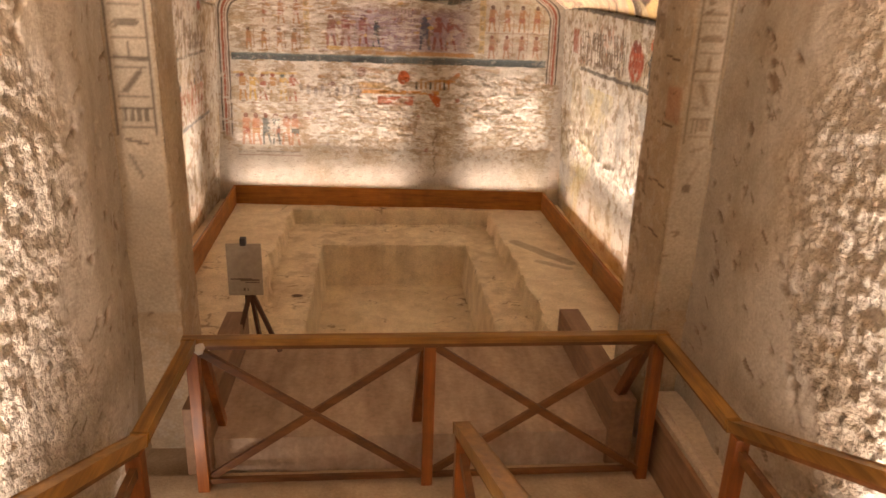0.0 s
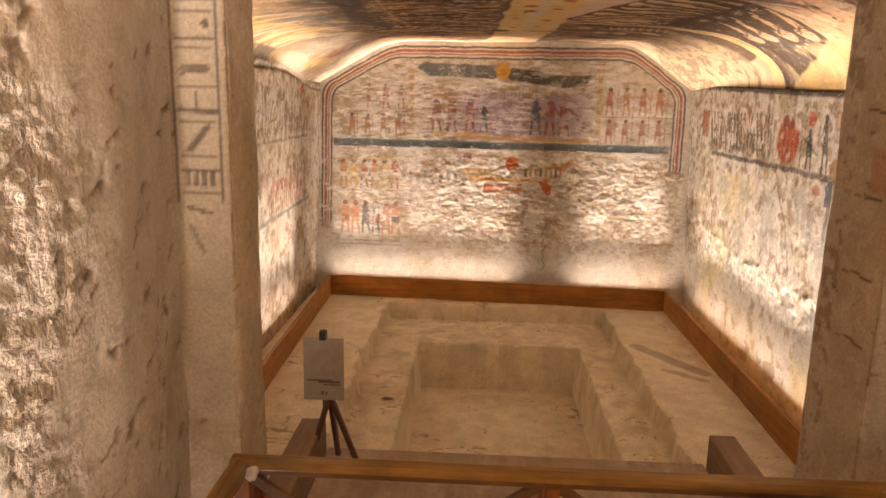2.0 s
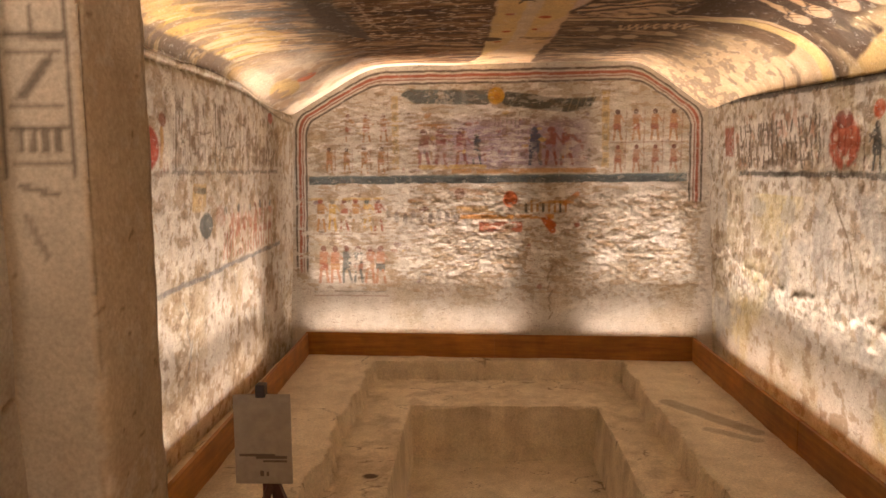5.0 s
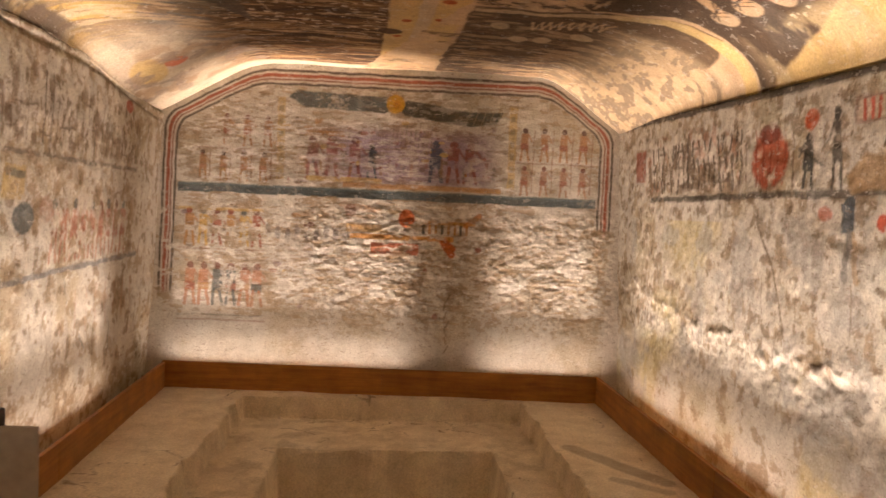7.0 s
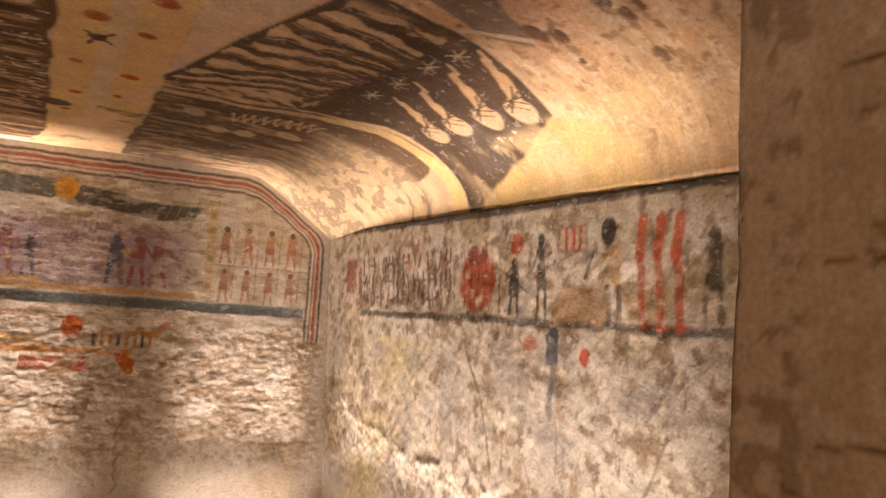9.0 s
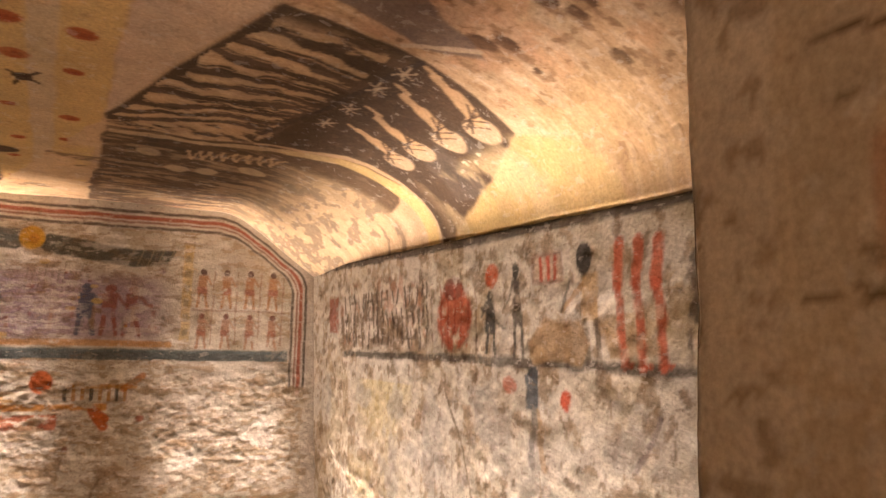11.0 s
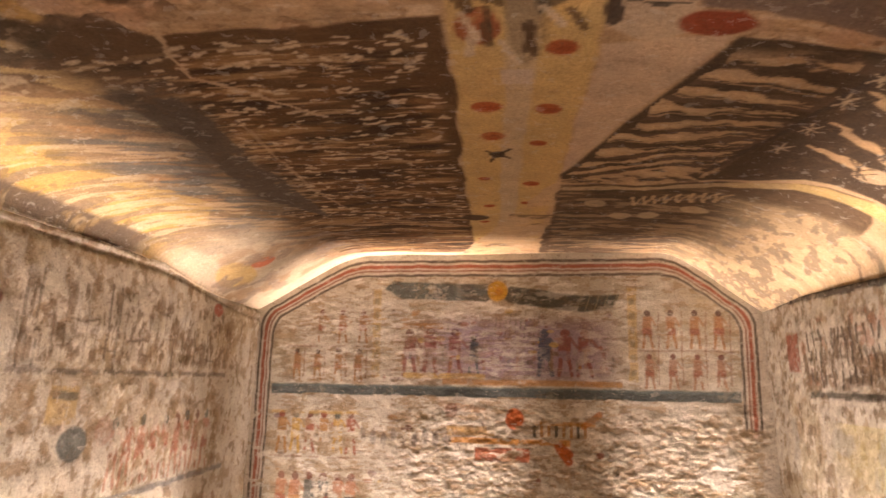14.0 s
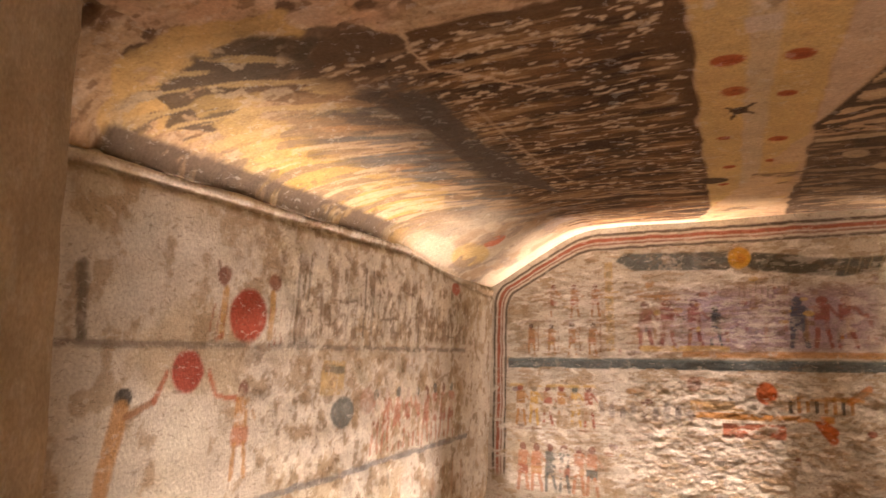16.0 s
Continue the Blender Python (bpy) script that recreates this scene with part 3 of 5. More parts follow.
    for y in (6.37, 6.45):
        c.line(y, 2.06, y, 1.90, 0.035, (0.12, 0.09, 0.06), 0.85, 0.5)
    c.poly([(6.92, 1.97), (6.84, 2.03), (6.76, 2.10), (6.62, 2.06), (6.49, 2.07), (6.43, 1.97), (6.50, 1.88), (6.70, 1.90), (6.88, 1.87)], (0.34, 0.225, 0.115), 0.88, 0.15)
    c.poly([(6.36, 2.05), (6.20, 2.10), (6.02, 2.06), (5.98, 1.94), (6.3, 1.92)], (0.40, 0.28, 0.15), 0.7, 0.5)
    for y in (6.215, 6.11, 6.0):
        c.line(y, 2.36, y + 0.015, 2.2, 0.055, (0.55, 0.13, 0.06), 0.9, 0.35)
        c.line(y + 0.01, 2.2, y - 0.005, 1.9, 0.045, (0.52, 0.12, 0.06), 0.85, 0.5)
        c.line(y - 0.01, 1.905, y - 0.05, 1.9, 0.02, (0.52, 0.12, 0.06), 0.8, 0.3)
    c.strider(5.82, 1.92, 2.3, (0.12, 0.09, 0.07), BLACK, BLACK, 0.8)
    c.rect(6.83, 6.95, 1.66, 1.83, (0.10, 0.115, 0.13), 0.95, 0.3)
    c.oval(6.88, 1.83, 0.05, 0.04, (0.10, 0.115, 0.13), 0.95, 0.2)
    c.line(6.88, 1.66, 6.9, 1.42, 0.05, (0.2, 0.19, 0.17), 0.75, 0.6)
    c.line(6.84, 1.66, 6.80, 1.40, 0.04, (0.4, 0.26, 0.12), 0.6, 0.6)
    c.oval(6.62, 1.72, 0.045, 0.05, (0.50, 0.08, 0.035), 0.95, 0.15)
    c.oval(6.55, 1.69, 0.05, 0.06, WHITE, 0.6, 0.4)
    c.oval(7.09, 1.77, 0.06, 0.045, (0.5, 0.14, 0.08), 0.75, 0.5)
    c.line(7.79, 1.68, 7.58, 1.37, 0.022, (0.2, 0.15, 0.1), 0.85, 0.2)
    c.line(7.58, 1.37, 7.45, 0.98, 0.022, (0.22, 0.17, 0.11), 0.8, 0.3)
    c.line(6.02, 1.70, 6.16, 1.50, 0.025, (0.24, 0.2, 0.19), 0.7, 0.5)
    c.line(6.05, 1.45, 6.3, 0.95, 0.014, (0.25, 0.19, 0.12), 0.7, 0.2)
    for k in range(14):
        y = rng.uniform(5.6, 8.2)
        a = rng.uniform(0.9, 1.7)
        c.line(y, a, y + rng.uniform(-0.1, 0.1), a - rng.uniform(0.1, 0.3), 0.012, (0.24, 0.18, 0.12), 0.6, 0.6)
    return c.col


wall_right = sheet("wall_right", 4.93, 10.95, -0.3, 2.80, 0.0125, right_place, right_paint, PAINTED, flip=True)
tagged(wall_right, "painted plaster side wall with red and black drawing, base broken", "wall", kind="structure")


def left_place(u, v):
    h = (fbm(u, v, 0.13, 411, 5) - 0.5) * 0.015 * step(v, 0.1, 0.4) * (0.35 + 0.65 * step(u, 6.6, 7.6)) + (fbm(u, v, 0.7, 431, 3) - 0.5) * 0.03
    low = 1 - step(v, 0.75, 1.05)
    h = h + low * (fbm(u, v, 0.3, 441, 4) - 0.5) * 0.03 * step(v, 0.1, 0.4)
    h = h - np.exp(-(((v - spring(u * 0 - 2, u) + 0.06) / 0.015) ** 2)) * 0.012
    x = XL - LEAN * (2.6 - v) / 2.6 + h - 0.8 * np.clip(v - spring(u * 0 - 2, u), 0, 1)
    return np.stack([x, u, v], 1), np.tile((1.0, 0.0, 0.0), (len(u), 1))


def left_paint(u, v, p):
    c = Paint(u, v, (0.62, 0.57, 0.485), 400, 0.014, 0.52)
    c.lay(step(fbm(u, v, 0.45, 407, 4), 0.48, 0.68), (0.48, 0.38, 0.24), 0.7, 0)
    c.lay(1 - step(fbm(u, v, 0.13, 411, 5), 0.34, 0.46), (0.37, 0.27, 0.16), 0.7, 0)
    top = spring(c.u * 0 - 2, c.u) - c.v
    c.lay(step(top, 0.03, 0.05) * (1 - step(top, 0.065, 0.08)), (0.26, 0.2, 0.14), 0.6, 0.5)
    c.lay(1 - step(top, 0.0, 0.03), (0.62, 0.55, 0.43), 0.7, 0.2)
    c.rect(5.0, 10.2, 1.93, 1.965, (0.2, 0.17, 0.14), 0.75, 0.4)
    c.lay(step(fbm(u, v, 0.07, 418, 4), 0.61, 0.67) * step(u, 6.6, 7.4), (0.72, 0.67, 0.56), 0.7, 0)
    c.lay(step(fbm(u, v, 0.08, 419, 4), 0.61, 0.67) * step(u, 6.6, 7.4), (0.28, 0.20, 0.125), 0.7, 0)
    c.line(7.3, 1.10, 10.3, 1.16, 0.04, (0.19, 0.20, 0.21), 0.75, 0.5)
    c.line(5.6, 0.98, 7.3, 1.10, 0.04, (0.22, 0.22, 0.22), 0.6, 0.7)
    # red disc with raised arms
    c.oval(7.07, 2.11, 0.15, 0.15, (0.36, 0.065, 0.035), 0.97, 0.25)
    for s in (-1, 1):
        c.line(7.07 + s * 0.20, 2.0, 7.07 + s * 0.19, 2.24, 0.045, (0.52, 0.30, 0.10), 0.85, 0.4)
        c.oval(7.07 + s * 0.21, 2.31, 0.055, 0.05, (0.26, 0.10, 0.06), 0.85, 0.4)
        c.line(7.07 + s * 0.25, 2.32, 7.07 + s * 0.26, 2.38, 0.016, (0.2, 0.1, 0.07), 0.7, 0.3)
        c.line(7.07 + s * 0.2, 2.0, 7.07 + s * 0.24, 1.97, 0.03, (0.4, 0.12, 0.06), 0.7)
        for k in range(3):
            c.line(7.07 + s * (0.17 + 0.05 * k), 2.16, 7.07 + s * (0.2 + 0.05 * k), 1.96, 0.012, (0.3, 0.1, 0.06), 0.6)
    c.oval(6.65, 1.82, 0.105, 0.105, (0.38, 0.075, 0.05), 0.97, 0.2)
    c.oval(6.28, 1.70, 0.05, 0.05, BLACK, 0.9, 0.3)
    c.line(6.27, 1.65, 6.20, 1.3, 0.085, (0.50, 0.27, 0.10), 0.85, 0.5)
    c.line(6.3, 1.62, 6.46, 1.68, 0.03, (0.32, 0.16, 0.08), 0.85, 0.3)
    c.line(6.46, 1.68, 6.52, 1.82, 0.028, (0.4, 0.14, 0.08), 0.85, 0.3)
    c.line(6.79, 1.82, 6.86, 1.70, 0.028, (0.45, 0.14, 0.07), 0.85, 0.3)
    c.line(6.86, 1.70, 7.04, 1.66, 0.028, (0.45, 0.14, 0.07), 0.85, 0.3)
    c.strider(7.08, 1.25, 1.76, OCHRE, DARKRED, (0.5, 0.2, 0.1), 0.8)
    c.poly([(6.5, 1.2), (6.83, 1.2), (6.85, 1.5), (6.75, 1.66), (6.58, 1.66), (6.5, 1.5)], (0.62, 0.57, 0.47), 0.9, 0.0)
    c.rect(7.82, 8.1, 1.64, 1.86, YELLOW, 0.6, 1.0)
    c.rect(7.86, 8.1, 1.78, 1.83, SLATE, 0.7, 0.8)
    rng = random.Random(7)
    for k in range(9):
        y = 8.55 + 0.17 * k
        c.strider(y, 1.2, 1.66, (0.45, 0.18, 0.12), DARKRED if k % 2 else SLATE, RED, 0.7)
    for k in range(26):
        y = 7.45 + 0.105 * k
        c.line(y, 2.0, y + 0.01, 2.42 - 0.06 * (k % 3), 0.018, (0.22, 0.16, 0.11), 0.55)
        if k % 2:
            c.line(y - 0.05, 2.1 + 0.05 * (k % 5), y + 0.05, 2.12 + 0.05 * (k % 4), 0.03, (0.2, 0.13, 0.09), 0.5)
    for y in (7.5, 7.62, 8.3, 8.42, 9.2):
        c.line(y, 1.97, y, 2.5, 0.022, (0.16, 0.13, 0.1), 0.65, 0.4)
    live = step(u, 7.2, 7.5) * (1 - step(u, 10.1, 10.3))
    upper = live * step(v, 1.98, 2.03) * (1 - step(v, 2.44, 2.52))
    c.lay(upper * step(fbm(u, v, 0.08, 421, 4), 0.54, 0.60), (0.70, 0.64, 0.53), 0.7, 0)
    c.lay(upper * (1 - step(fbm(u * 1.2, v * 0.6, 0.08, 422, 4), 0.39, 0.45)), (0.24, 0.17, 0.11), 0.75, 0)
    mid = live * step(v, 1.12, 1.2) * (1 - step(v, 1.85, 1.93))
    c.lay(mid * step(fbm(u, v, 0.09, 423, 4), 0.55, 0.61), (0.70, 0.64, 0.54), 0.65, 0)
    c.lay(mid * (1 - step(fbm(u, v, 0.10, 424, 4), 0.37, 0.43)), (0.33, 0.23, 0.13), 0.7, 0)
    for k in range(12):
        y, z = rng.uniform(7.5, 9.8), rng.uniform(2.05, 2.4)
        c.line(y, z, y + rng.uniform(0.06, 0.2), z + rng.uniform(-0.03, 0.03), 0.016, (0.18, 0.13, 0.09), 0.65, 0.5)
    c.oval(8.10, 1.52, 0.15, 0.105, (0.15, 0.16, 0.15), 0.92, 0.2)
    c.oval(8.42, 1.58, 0.10, 0.10, (0.42, 0.24, 0.17), 0.6, 0.6)
    c.oval(9.93, 2.50, 0.10, 0.06, (0.45, 0.12, 0.08), 0.85, 0.5)
    c.line(6.0, 2.28, 6.02, 1.98, 0.05, (0.15, 0.12, 0.09), 0.8, 0.6)
    for k in range(20):
        y, a = rng.uniform(6.2, 10.2), rng.uniform(0.4, 1.05)
        c.line(y, a, y + rng.uniform(-0.1, 0.1), a - rng.uniform(0.1, 0.35), 0.02, (0.40, 0.33, 0.24) if k % 3 else (0.2, 0.22, 0.22), 0.5)
    for k in range(7):
        c.line(9.0 + 0.2 * k, 0.95, 9.03 + 0.2 * k, 0.6, 0.03, (0.45, 0.25, 0.15), 0.35)
    return c.col


wall_left = sheet("wall_left", 5.12, 11.05, -0.3, 2.86, 0.0125, left_place, left_paint, PAINTED)
tagged(wall_left, "painted plaster side wall with red discs and dark register lines", "wall", kind="structure")


# ---- vaulted ceiling ----
def ceil_place(u, v):
    k = np.clip(u / 2.9, -1, 1)
    x = 0.2 + np.where(k > 0, 2.41, 2.375) * np.sin(k * math.pi / 2)
    z = vault(x, v) + (fbm(x, v, 0.5, 511, 4) - 0.5) * 0.03 * (1 - np.abs(k) ** 6) + (fbm(x, v, 0.09, 521, 3) - 0.5) * 0.006 * (1 - np.abs(k) ** 6)
    z = z + step(fbm(x, v, 0.16, 526, 3), 0.66, 0.74) * 0.02 * (1 - step(v, 6.1, 6.5))
    return np.stack([x, v, z], 1), np.tile((0.0, 0.0, -1.0), (len(u), 1))


def ceil_paint(u, v, p):
    u, v = p[:, 0], p[:, 1]
    cream = (0.56, 0.395, 0.235)
    c = Paint(u, v, (0.48, 0.34, 0.21), 500, 0.02, 0.55)
    c.lay(step(fbm(u, v, 0.6, 507, 4), 0.45, 0.65), (0.54, 0.39, 0.25), 0.7, 0)
    c.lay(step(u, 1.7, 2.2) * step(fbm(u, v, 0.5, 508, 4), 0.35, 0.6), (0.56, 0.45, 0.31), 0.8, 0)
    c.lay(step(fbm(u, v, 0.25, 509, 4), 0.60, 0.70) * (v < 6.5), (0.52, 0.30, 0.17), 0.5, 0)
    pits = step(fbm(u, v, 0.16, 526, 3), 0.66, 0.74) * (1 - step(v, 6.1, 6.5))
    c.lay(pits, (0.20, 0.12, 0.07), 0.85, 0)
    # brush and scrape marks across the pale plaster
    front = 1 - step(v, 6.9, 7.3)
    scrape = fbm(u * 0.45 + v * 0.2, v * 2.0 - u * 0.25, 0.07, 513, 4)
    c.lay(front * step(scrape, 0.58, 0.66), (0.62, 0.49, 0.36), 0.65, 0)
    c.lay(front * (1 - step(scrape, 0.34, 0.42)), (0.36, 0.23, 0.13), 0.5, 0)
    c.lay(front * step(fbm(u, v, 0.3, 514, 4), 0.55, 0.68), (0.56, 0.36, 0.25), 0.45, 0)
    c.lay(front * step(fbm(u, v, 0.045, 515, 3), 0.66, 0.72), (0.27, 0.165, 0.09), 0.6, 0)
    rng = random.Random(11)
    # small holes drawn flat, the shade inside them put into dark ovals
    for k in range(130):
        a, b = rng.uniform(-2.1, 2.4), rng.uniform(5.25, 6.55 if k % 3 else 6.2)
        if abs(a - 0.5) > 0.5:
            c.oval(a, b, rng.uniform(0.008, 0.045), rng.uniform(0.008, 0.026), (0.22, 0.13, 0.07), 0.75, 0.5)
    for a, b, size in ((1.62, 6.01, 1.1), (1.68, 5.93, 0.8), (1.93, 6.17, 1.2), (2.0, 6.10, 0.9), (1.96, 5.80, 0.8), (2.06, 5.77, 0.7), (2.26, 5.79, 0.7), (2.05, 5.69, 0.6), (2.16, 6.14, 0.35), (-1.69, 5.55, 1.0), (-1.72, 5.79, 1.0), (-1.62, 5.76, 0.7), (-1.12, 5.90, 0.8), (-0.87, 6.05, 0.9), (-1.30, 5.72, 0.5)):
        c.oval(a, b, 0.055 * size, 0.04 * size, (0.09, 0.05, 0.03), 0.9, 0.35)
        c.oval(a + 0.03 * size, b + 0.02, 0.09 * size, 0.03 * size, (0.20, 0.12, 0.07), 0.6, 0.7)
    # dark sky body beside the strip, streaked with worn lines
    c.shake(0.06)
    c.poly([(0.22, 6.3), (0.03, 10.6), (-1.2, 10.7), (-1.45, 9.4), (-1.1, 8.4), (-1.2, 7.4), (-1.5, 6.5), (-1.1, 6.15), (-0.85, 6.3)], (0.105, 0.056, 0.026), 0.97, 0.08)
    c.poly([(-0.85, 6.3), (-0.9, 7.1), (-0.9, 8.6), (-1.15, 8.8), (-1.55, 7.8), (-1.35, 7.0), (-1.75, 6.3), (-1.55, 6.05), (-1.1, 6.08)], (0.13, 0.085, 0.052), 0.88, 0.35)
    field = step(c.u, -1.55, -1.25) * (1 - step(c.u, 0.0, 0.14)) * step(c.v, 6.3, 6.6)
    run = fbm(u * 0.5 + v * 0.1, v * 2.6, 0.17, 531, 5)
    thin = fbm(u * 0.4 - v * 0.1, v * 4.2, 0.12, 541, 4)
    patch = fbm(u, v, 0.6, 536, 3)
    c.lay(field * step(run, 0.51, 0.58), (0.19, 0.105, 0.048), 0.8, 0)
    c.lay(field * step(run, 0.61, 0.67) * step(patch, 0.4, 0.6), (0.36, 0.23, 0.11), 0.75, 0)
    c.lay(field * step(thin, 0.585, 0.63), (0.52, 0.37, 0.215), 0.65, 0)
    c.lay(field * (1 - step(run, 0.34, 0.40)), (0.05, 0.027, 0.016), 0.85, 0)
    for k in range(420):
        a, b = rng.uniform(-1.3, 0.12), 6.4 + 2.8 * rng.random() ** 1.3
        n = rng.uniform(0.004, 0.026)
        c.line(a - n, b, a + n, b + rng.uniform(-0.02, 0.02), rng.uniform(0.014, 0.024), (0.64, 0.51, 0.36), 0.8, 0.1)
    c.shake(0.015, 0.1)
    for a, b, d, e in ((-0.83, 6.22, -0.88, 6.46), (-0.88, 6.46, -0.90, 6.67), (-0.90, 6.67, -0.7, 6.85), (-0.7, 6.85, -0.48, 7.13), (-0.88, 7.17, -0.88, 8.26), (-0.88, 8.26, -0.75, 8.9)):
        c.line(a, b, d, e, 0.020, (0.56, 0.42, 0.28), 0.85 if b < 7 else 0.45, 0.2 if b < 7 else 0.6)
    # worn limb beside the wall: yellow, grey and pale streaks that slant
    slant = fbm(-1.2 * u + 1.5 * v, 0.28 * u + 0.22 * v, 0.17, 551, 5)
    slant2 = fbm(-1.5 * u + 1.9 * v, 0.35 * u + 0.27 * v, 0.16, 556, 5)
    zone = (1 - step(c.u, -1.42, -1.05)) * step(c.v, 6.35, 6.9) * (1 - step(c.v, 10.2, 10.8))
    c.lay(zone, (0.23, 0.165, 0.10), 0.88, 0.25)
    c.lay(step(c.u, -1.62, -1.45) * (1 - step(c.u, -1.12, -0.92)) * step(c.v, 6.5, 6.8) * (1 - step(c.v, 8.3, 9.0)), (0.15, 0.125, 0.10), 0.85, 0.6)
    c.lay(zone * step(slant, 0.57, 0.64), (0.47, 0.395, 0.29), 0.8, 0)
    c.lay(zone * (1 - step(slant2, 0.43, 0.49)), (0.13, 0.115, 0.10), 0.85, 0)
    c.lay(zone * step(slant2, 0.60, 0.68), (0.27, 0.18, 0.11), 0.75, 0)
    c.lay(zone * (1 - step(slant, 0.32, 0.42)), (0.42, 0.25, 0.12), 0.65, 0)
    edge = (1 - step(c.u + 0.12 * (slant - 0.5), -1.88, -1.66)) * step(c.v, 6.6, 6.9) * (1 - step(c.v, 8.6, 9.2))
    c.lay(edge * step(slant, 0.38, 0.5), (0.46, 0.31, 0.095), 0.88, 0.5)
    c.lay(edge * (1 - step(fbm(u, v, 0.1, 561, 4), 0.36, 0.43)), (0.2, 0.15, 0.09), 0.7, 0)
    c.shake(0.07, 0.25)
    c.poly([(-1.81, 6.27), (-1.86, 6.66), (-1.84, 7.17), (-1.70, 7.72), (-1.55, 8.35), (-1.72, 8.65), (-2.02, 8.51), (-2.04, 7.3), (-1.99, 6.67)], (0.47, 0.33, 0.13), 0.75, 0.8)
    c.lay(zone * (1 - step(c.u, -1.75, -1.6)) * (1 - step(slant, 0.40, 0.47)), (0.25, 0.19, 0.13), 0.75, 0)
    c.lay(zone * (1 - step(c.u, -1.75, -1.6)) * step(slant2, 0.56, 0.64), (0.56, 0.46, 0.31), 0.7, 0)
    c.poly([(-1.36, 6.71), (-1.01, 6.82), (-1.02, 7.91), (-0.95, 9.1), (-1.3, 8.3), (-1.18, 7.3)], (0.105, 0.086, 0.07), 0.85, 0.5)
    pale = step(c.u, -1.75, -1.6) * (1 - step(c.u, -1.4, -1.2)) * step(c.v, 6.9, 7.3) * (1 - step(c.v, 8.9, 9.4))
    c.lay(pale * step(slant, 0.5, 0.58), (0.50, 0.37, 0.235), 0.8, 0)
    c.lay(pale * (1 - step(slant2, 0.40, 0.46)), (0.17, 0.165, 0.16), 0.75, 0)
    c.lay((1 - step(c.u, -1.6, -1.25)) * step(c.v, 8.6, 9.3), (0.58, 0.50, 0.39), 0.75, 0.35)
    c.shake(0.11, 0.16)
    c.poly([(-2.08, 5.98), (-1.84, 5.80), (-1.5, 5.86), (-1.15, 5.95), (-1.2, 6.06), (-1.6, 6.02), (-1.85, 6.12), (-2.0, 6.3)], (0.52, 0.35, 0.14), 0.85, 0.85)
    c.poly([(-2.0, 6.2), (-1.8, 6.02), (-1.5, 6.02), (-1.15, 6.1), (-1.3, 6.35), (-1.62, 6.25), (-1.78, 6.42), (-1.95, 6.5)], (0.10, 0.075, 0.05), 0.9, 0.75)
    c.poly([(-1.85, 6.25), (-1.6, 6.35), (-1.75, 6.7), (-1.95, 7.0), (-2.08, 6.9), (-1.95, 6.6)], (0.46, 0.33, 0.14), 0.7, 1.0)
    head = (1 - step(c.u, -1.45, -1.25)) * step(c.v, 5.95, 6.05) * (1 - step(c.v, 6.7, 7.0)) * step(c.u, -2.1, -2.05)
    c.lay(head * step(slant, 0.56, 0.62), (0.12, 0.095, 0.07), 0.85, 0)
    c.lay(head * (1 - step(slant2, 0.40, 0.46)), (0.52, 0.38, 0.19), 0.75, 0)
    c.lay(head * step(fbm(u, v, 0.1, 572, 4), 0.60, 0.66), (0.50, 0.40, 0.28), 0.7, 0)
    c.shake(0.02)
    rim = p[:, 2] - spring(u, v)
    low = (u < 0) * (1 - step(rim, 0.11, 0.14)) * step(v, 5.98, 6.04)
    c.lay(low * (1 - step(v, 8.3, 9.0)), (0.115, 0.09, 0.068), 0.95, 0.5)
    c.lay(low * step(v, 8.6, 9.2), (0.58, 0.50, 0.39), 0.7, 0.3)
    c.oval(-1.72, 9.75, 0.10, 0.10, (0.50, 0.13, 0.06), 0.85, 0.4)
    c.oval(-1.95, 9.75, 0.14, 0.28, (0.60, 0.43, 0.16), 0.75, 0.5)
    c.lay(step(c.v, 9.0, 9.6) * (1 - step(c.u, -1.2, -0.8)) * step(fbm(u, v, 0.25, 566, 4), 0.5, 0.6), (0.36, 0.25, 0.16), 0.7, 0)
    c.lay(step(c.v, 9.0, 9.6) * (1 - step(c.u, -1.2, -0.8)) * (1 - step(fbm(u, v, 0.18, 571, 4), 0.36, 0.44)), (0.30, 0.24, 0.20), 0.7, 0)
    # glow along the vault's far rim, put into the colour as a cream band
    c.lay(step(c.v, 10.55, 10.63), (0.62, 0.54, 0.43), 0.9, 0.2)
    # middle strip with red marks
    t = (c.v - 6.5) / 3.4
    a, b = 0.22 - 0.17 * t, 0.78 - 0.18 * t
    strip = (1 - step(c.v, 10.45, 10.55)) * step(c.u, a - 0.012, a + 0.012) * (1 - step(c.u, b - 0.012, b + 0.012))
    c.lay(strip, (0.60, 0.43, 0.19), 0.96, 0.12)
    c.lay(step(c.u, a + 0.2, a + 0.22) * (1 - step(c.u, b - 0.24, b - 0.22)) * (1 - step(c.v, 9.2, 9.8)), (0.54, 0.44, 0.32), 0.75, 0.25)
    for x, y, size in ((0.32, 6.0, 0.9), (0.61, 6.05, 1.0), (0.64, 6.53, 1.05), (0.32, 7.11, 1.05), (0.60, 7.13, 1.0), (0.33, 7.49, 0.95), (0.57, 7.60, 0.65), (0.25, 8.19, 0.6), (0.53, 8.30, 0.8), (0.24, 8.80, 0.65), (0.49, 8.75, 0.6), (0.19, 9.3, 0.6), (0.46, 9.35, 0.6), (0.13, 9.95, 0.7), (0.46, 9.88, 0.65)):
        c.oval(x, y, 0.066 * size, 0.060 * size, (0.37, 0.085, 0.03), 0.92, 0.2)
        c.oval(x + 0.012, y + 0.01, 0.03 * size, 0.025 * size, (0.28, 0.06, 0.025), 0.6, 0.5)
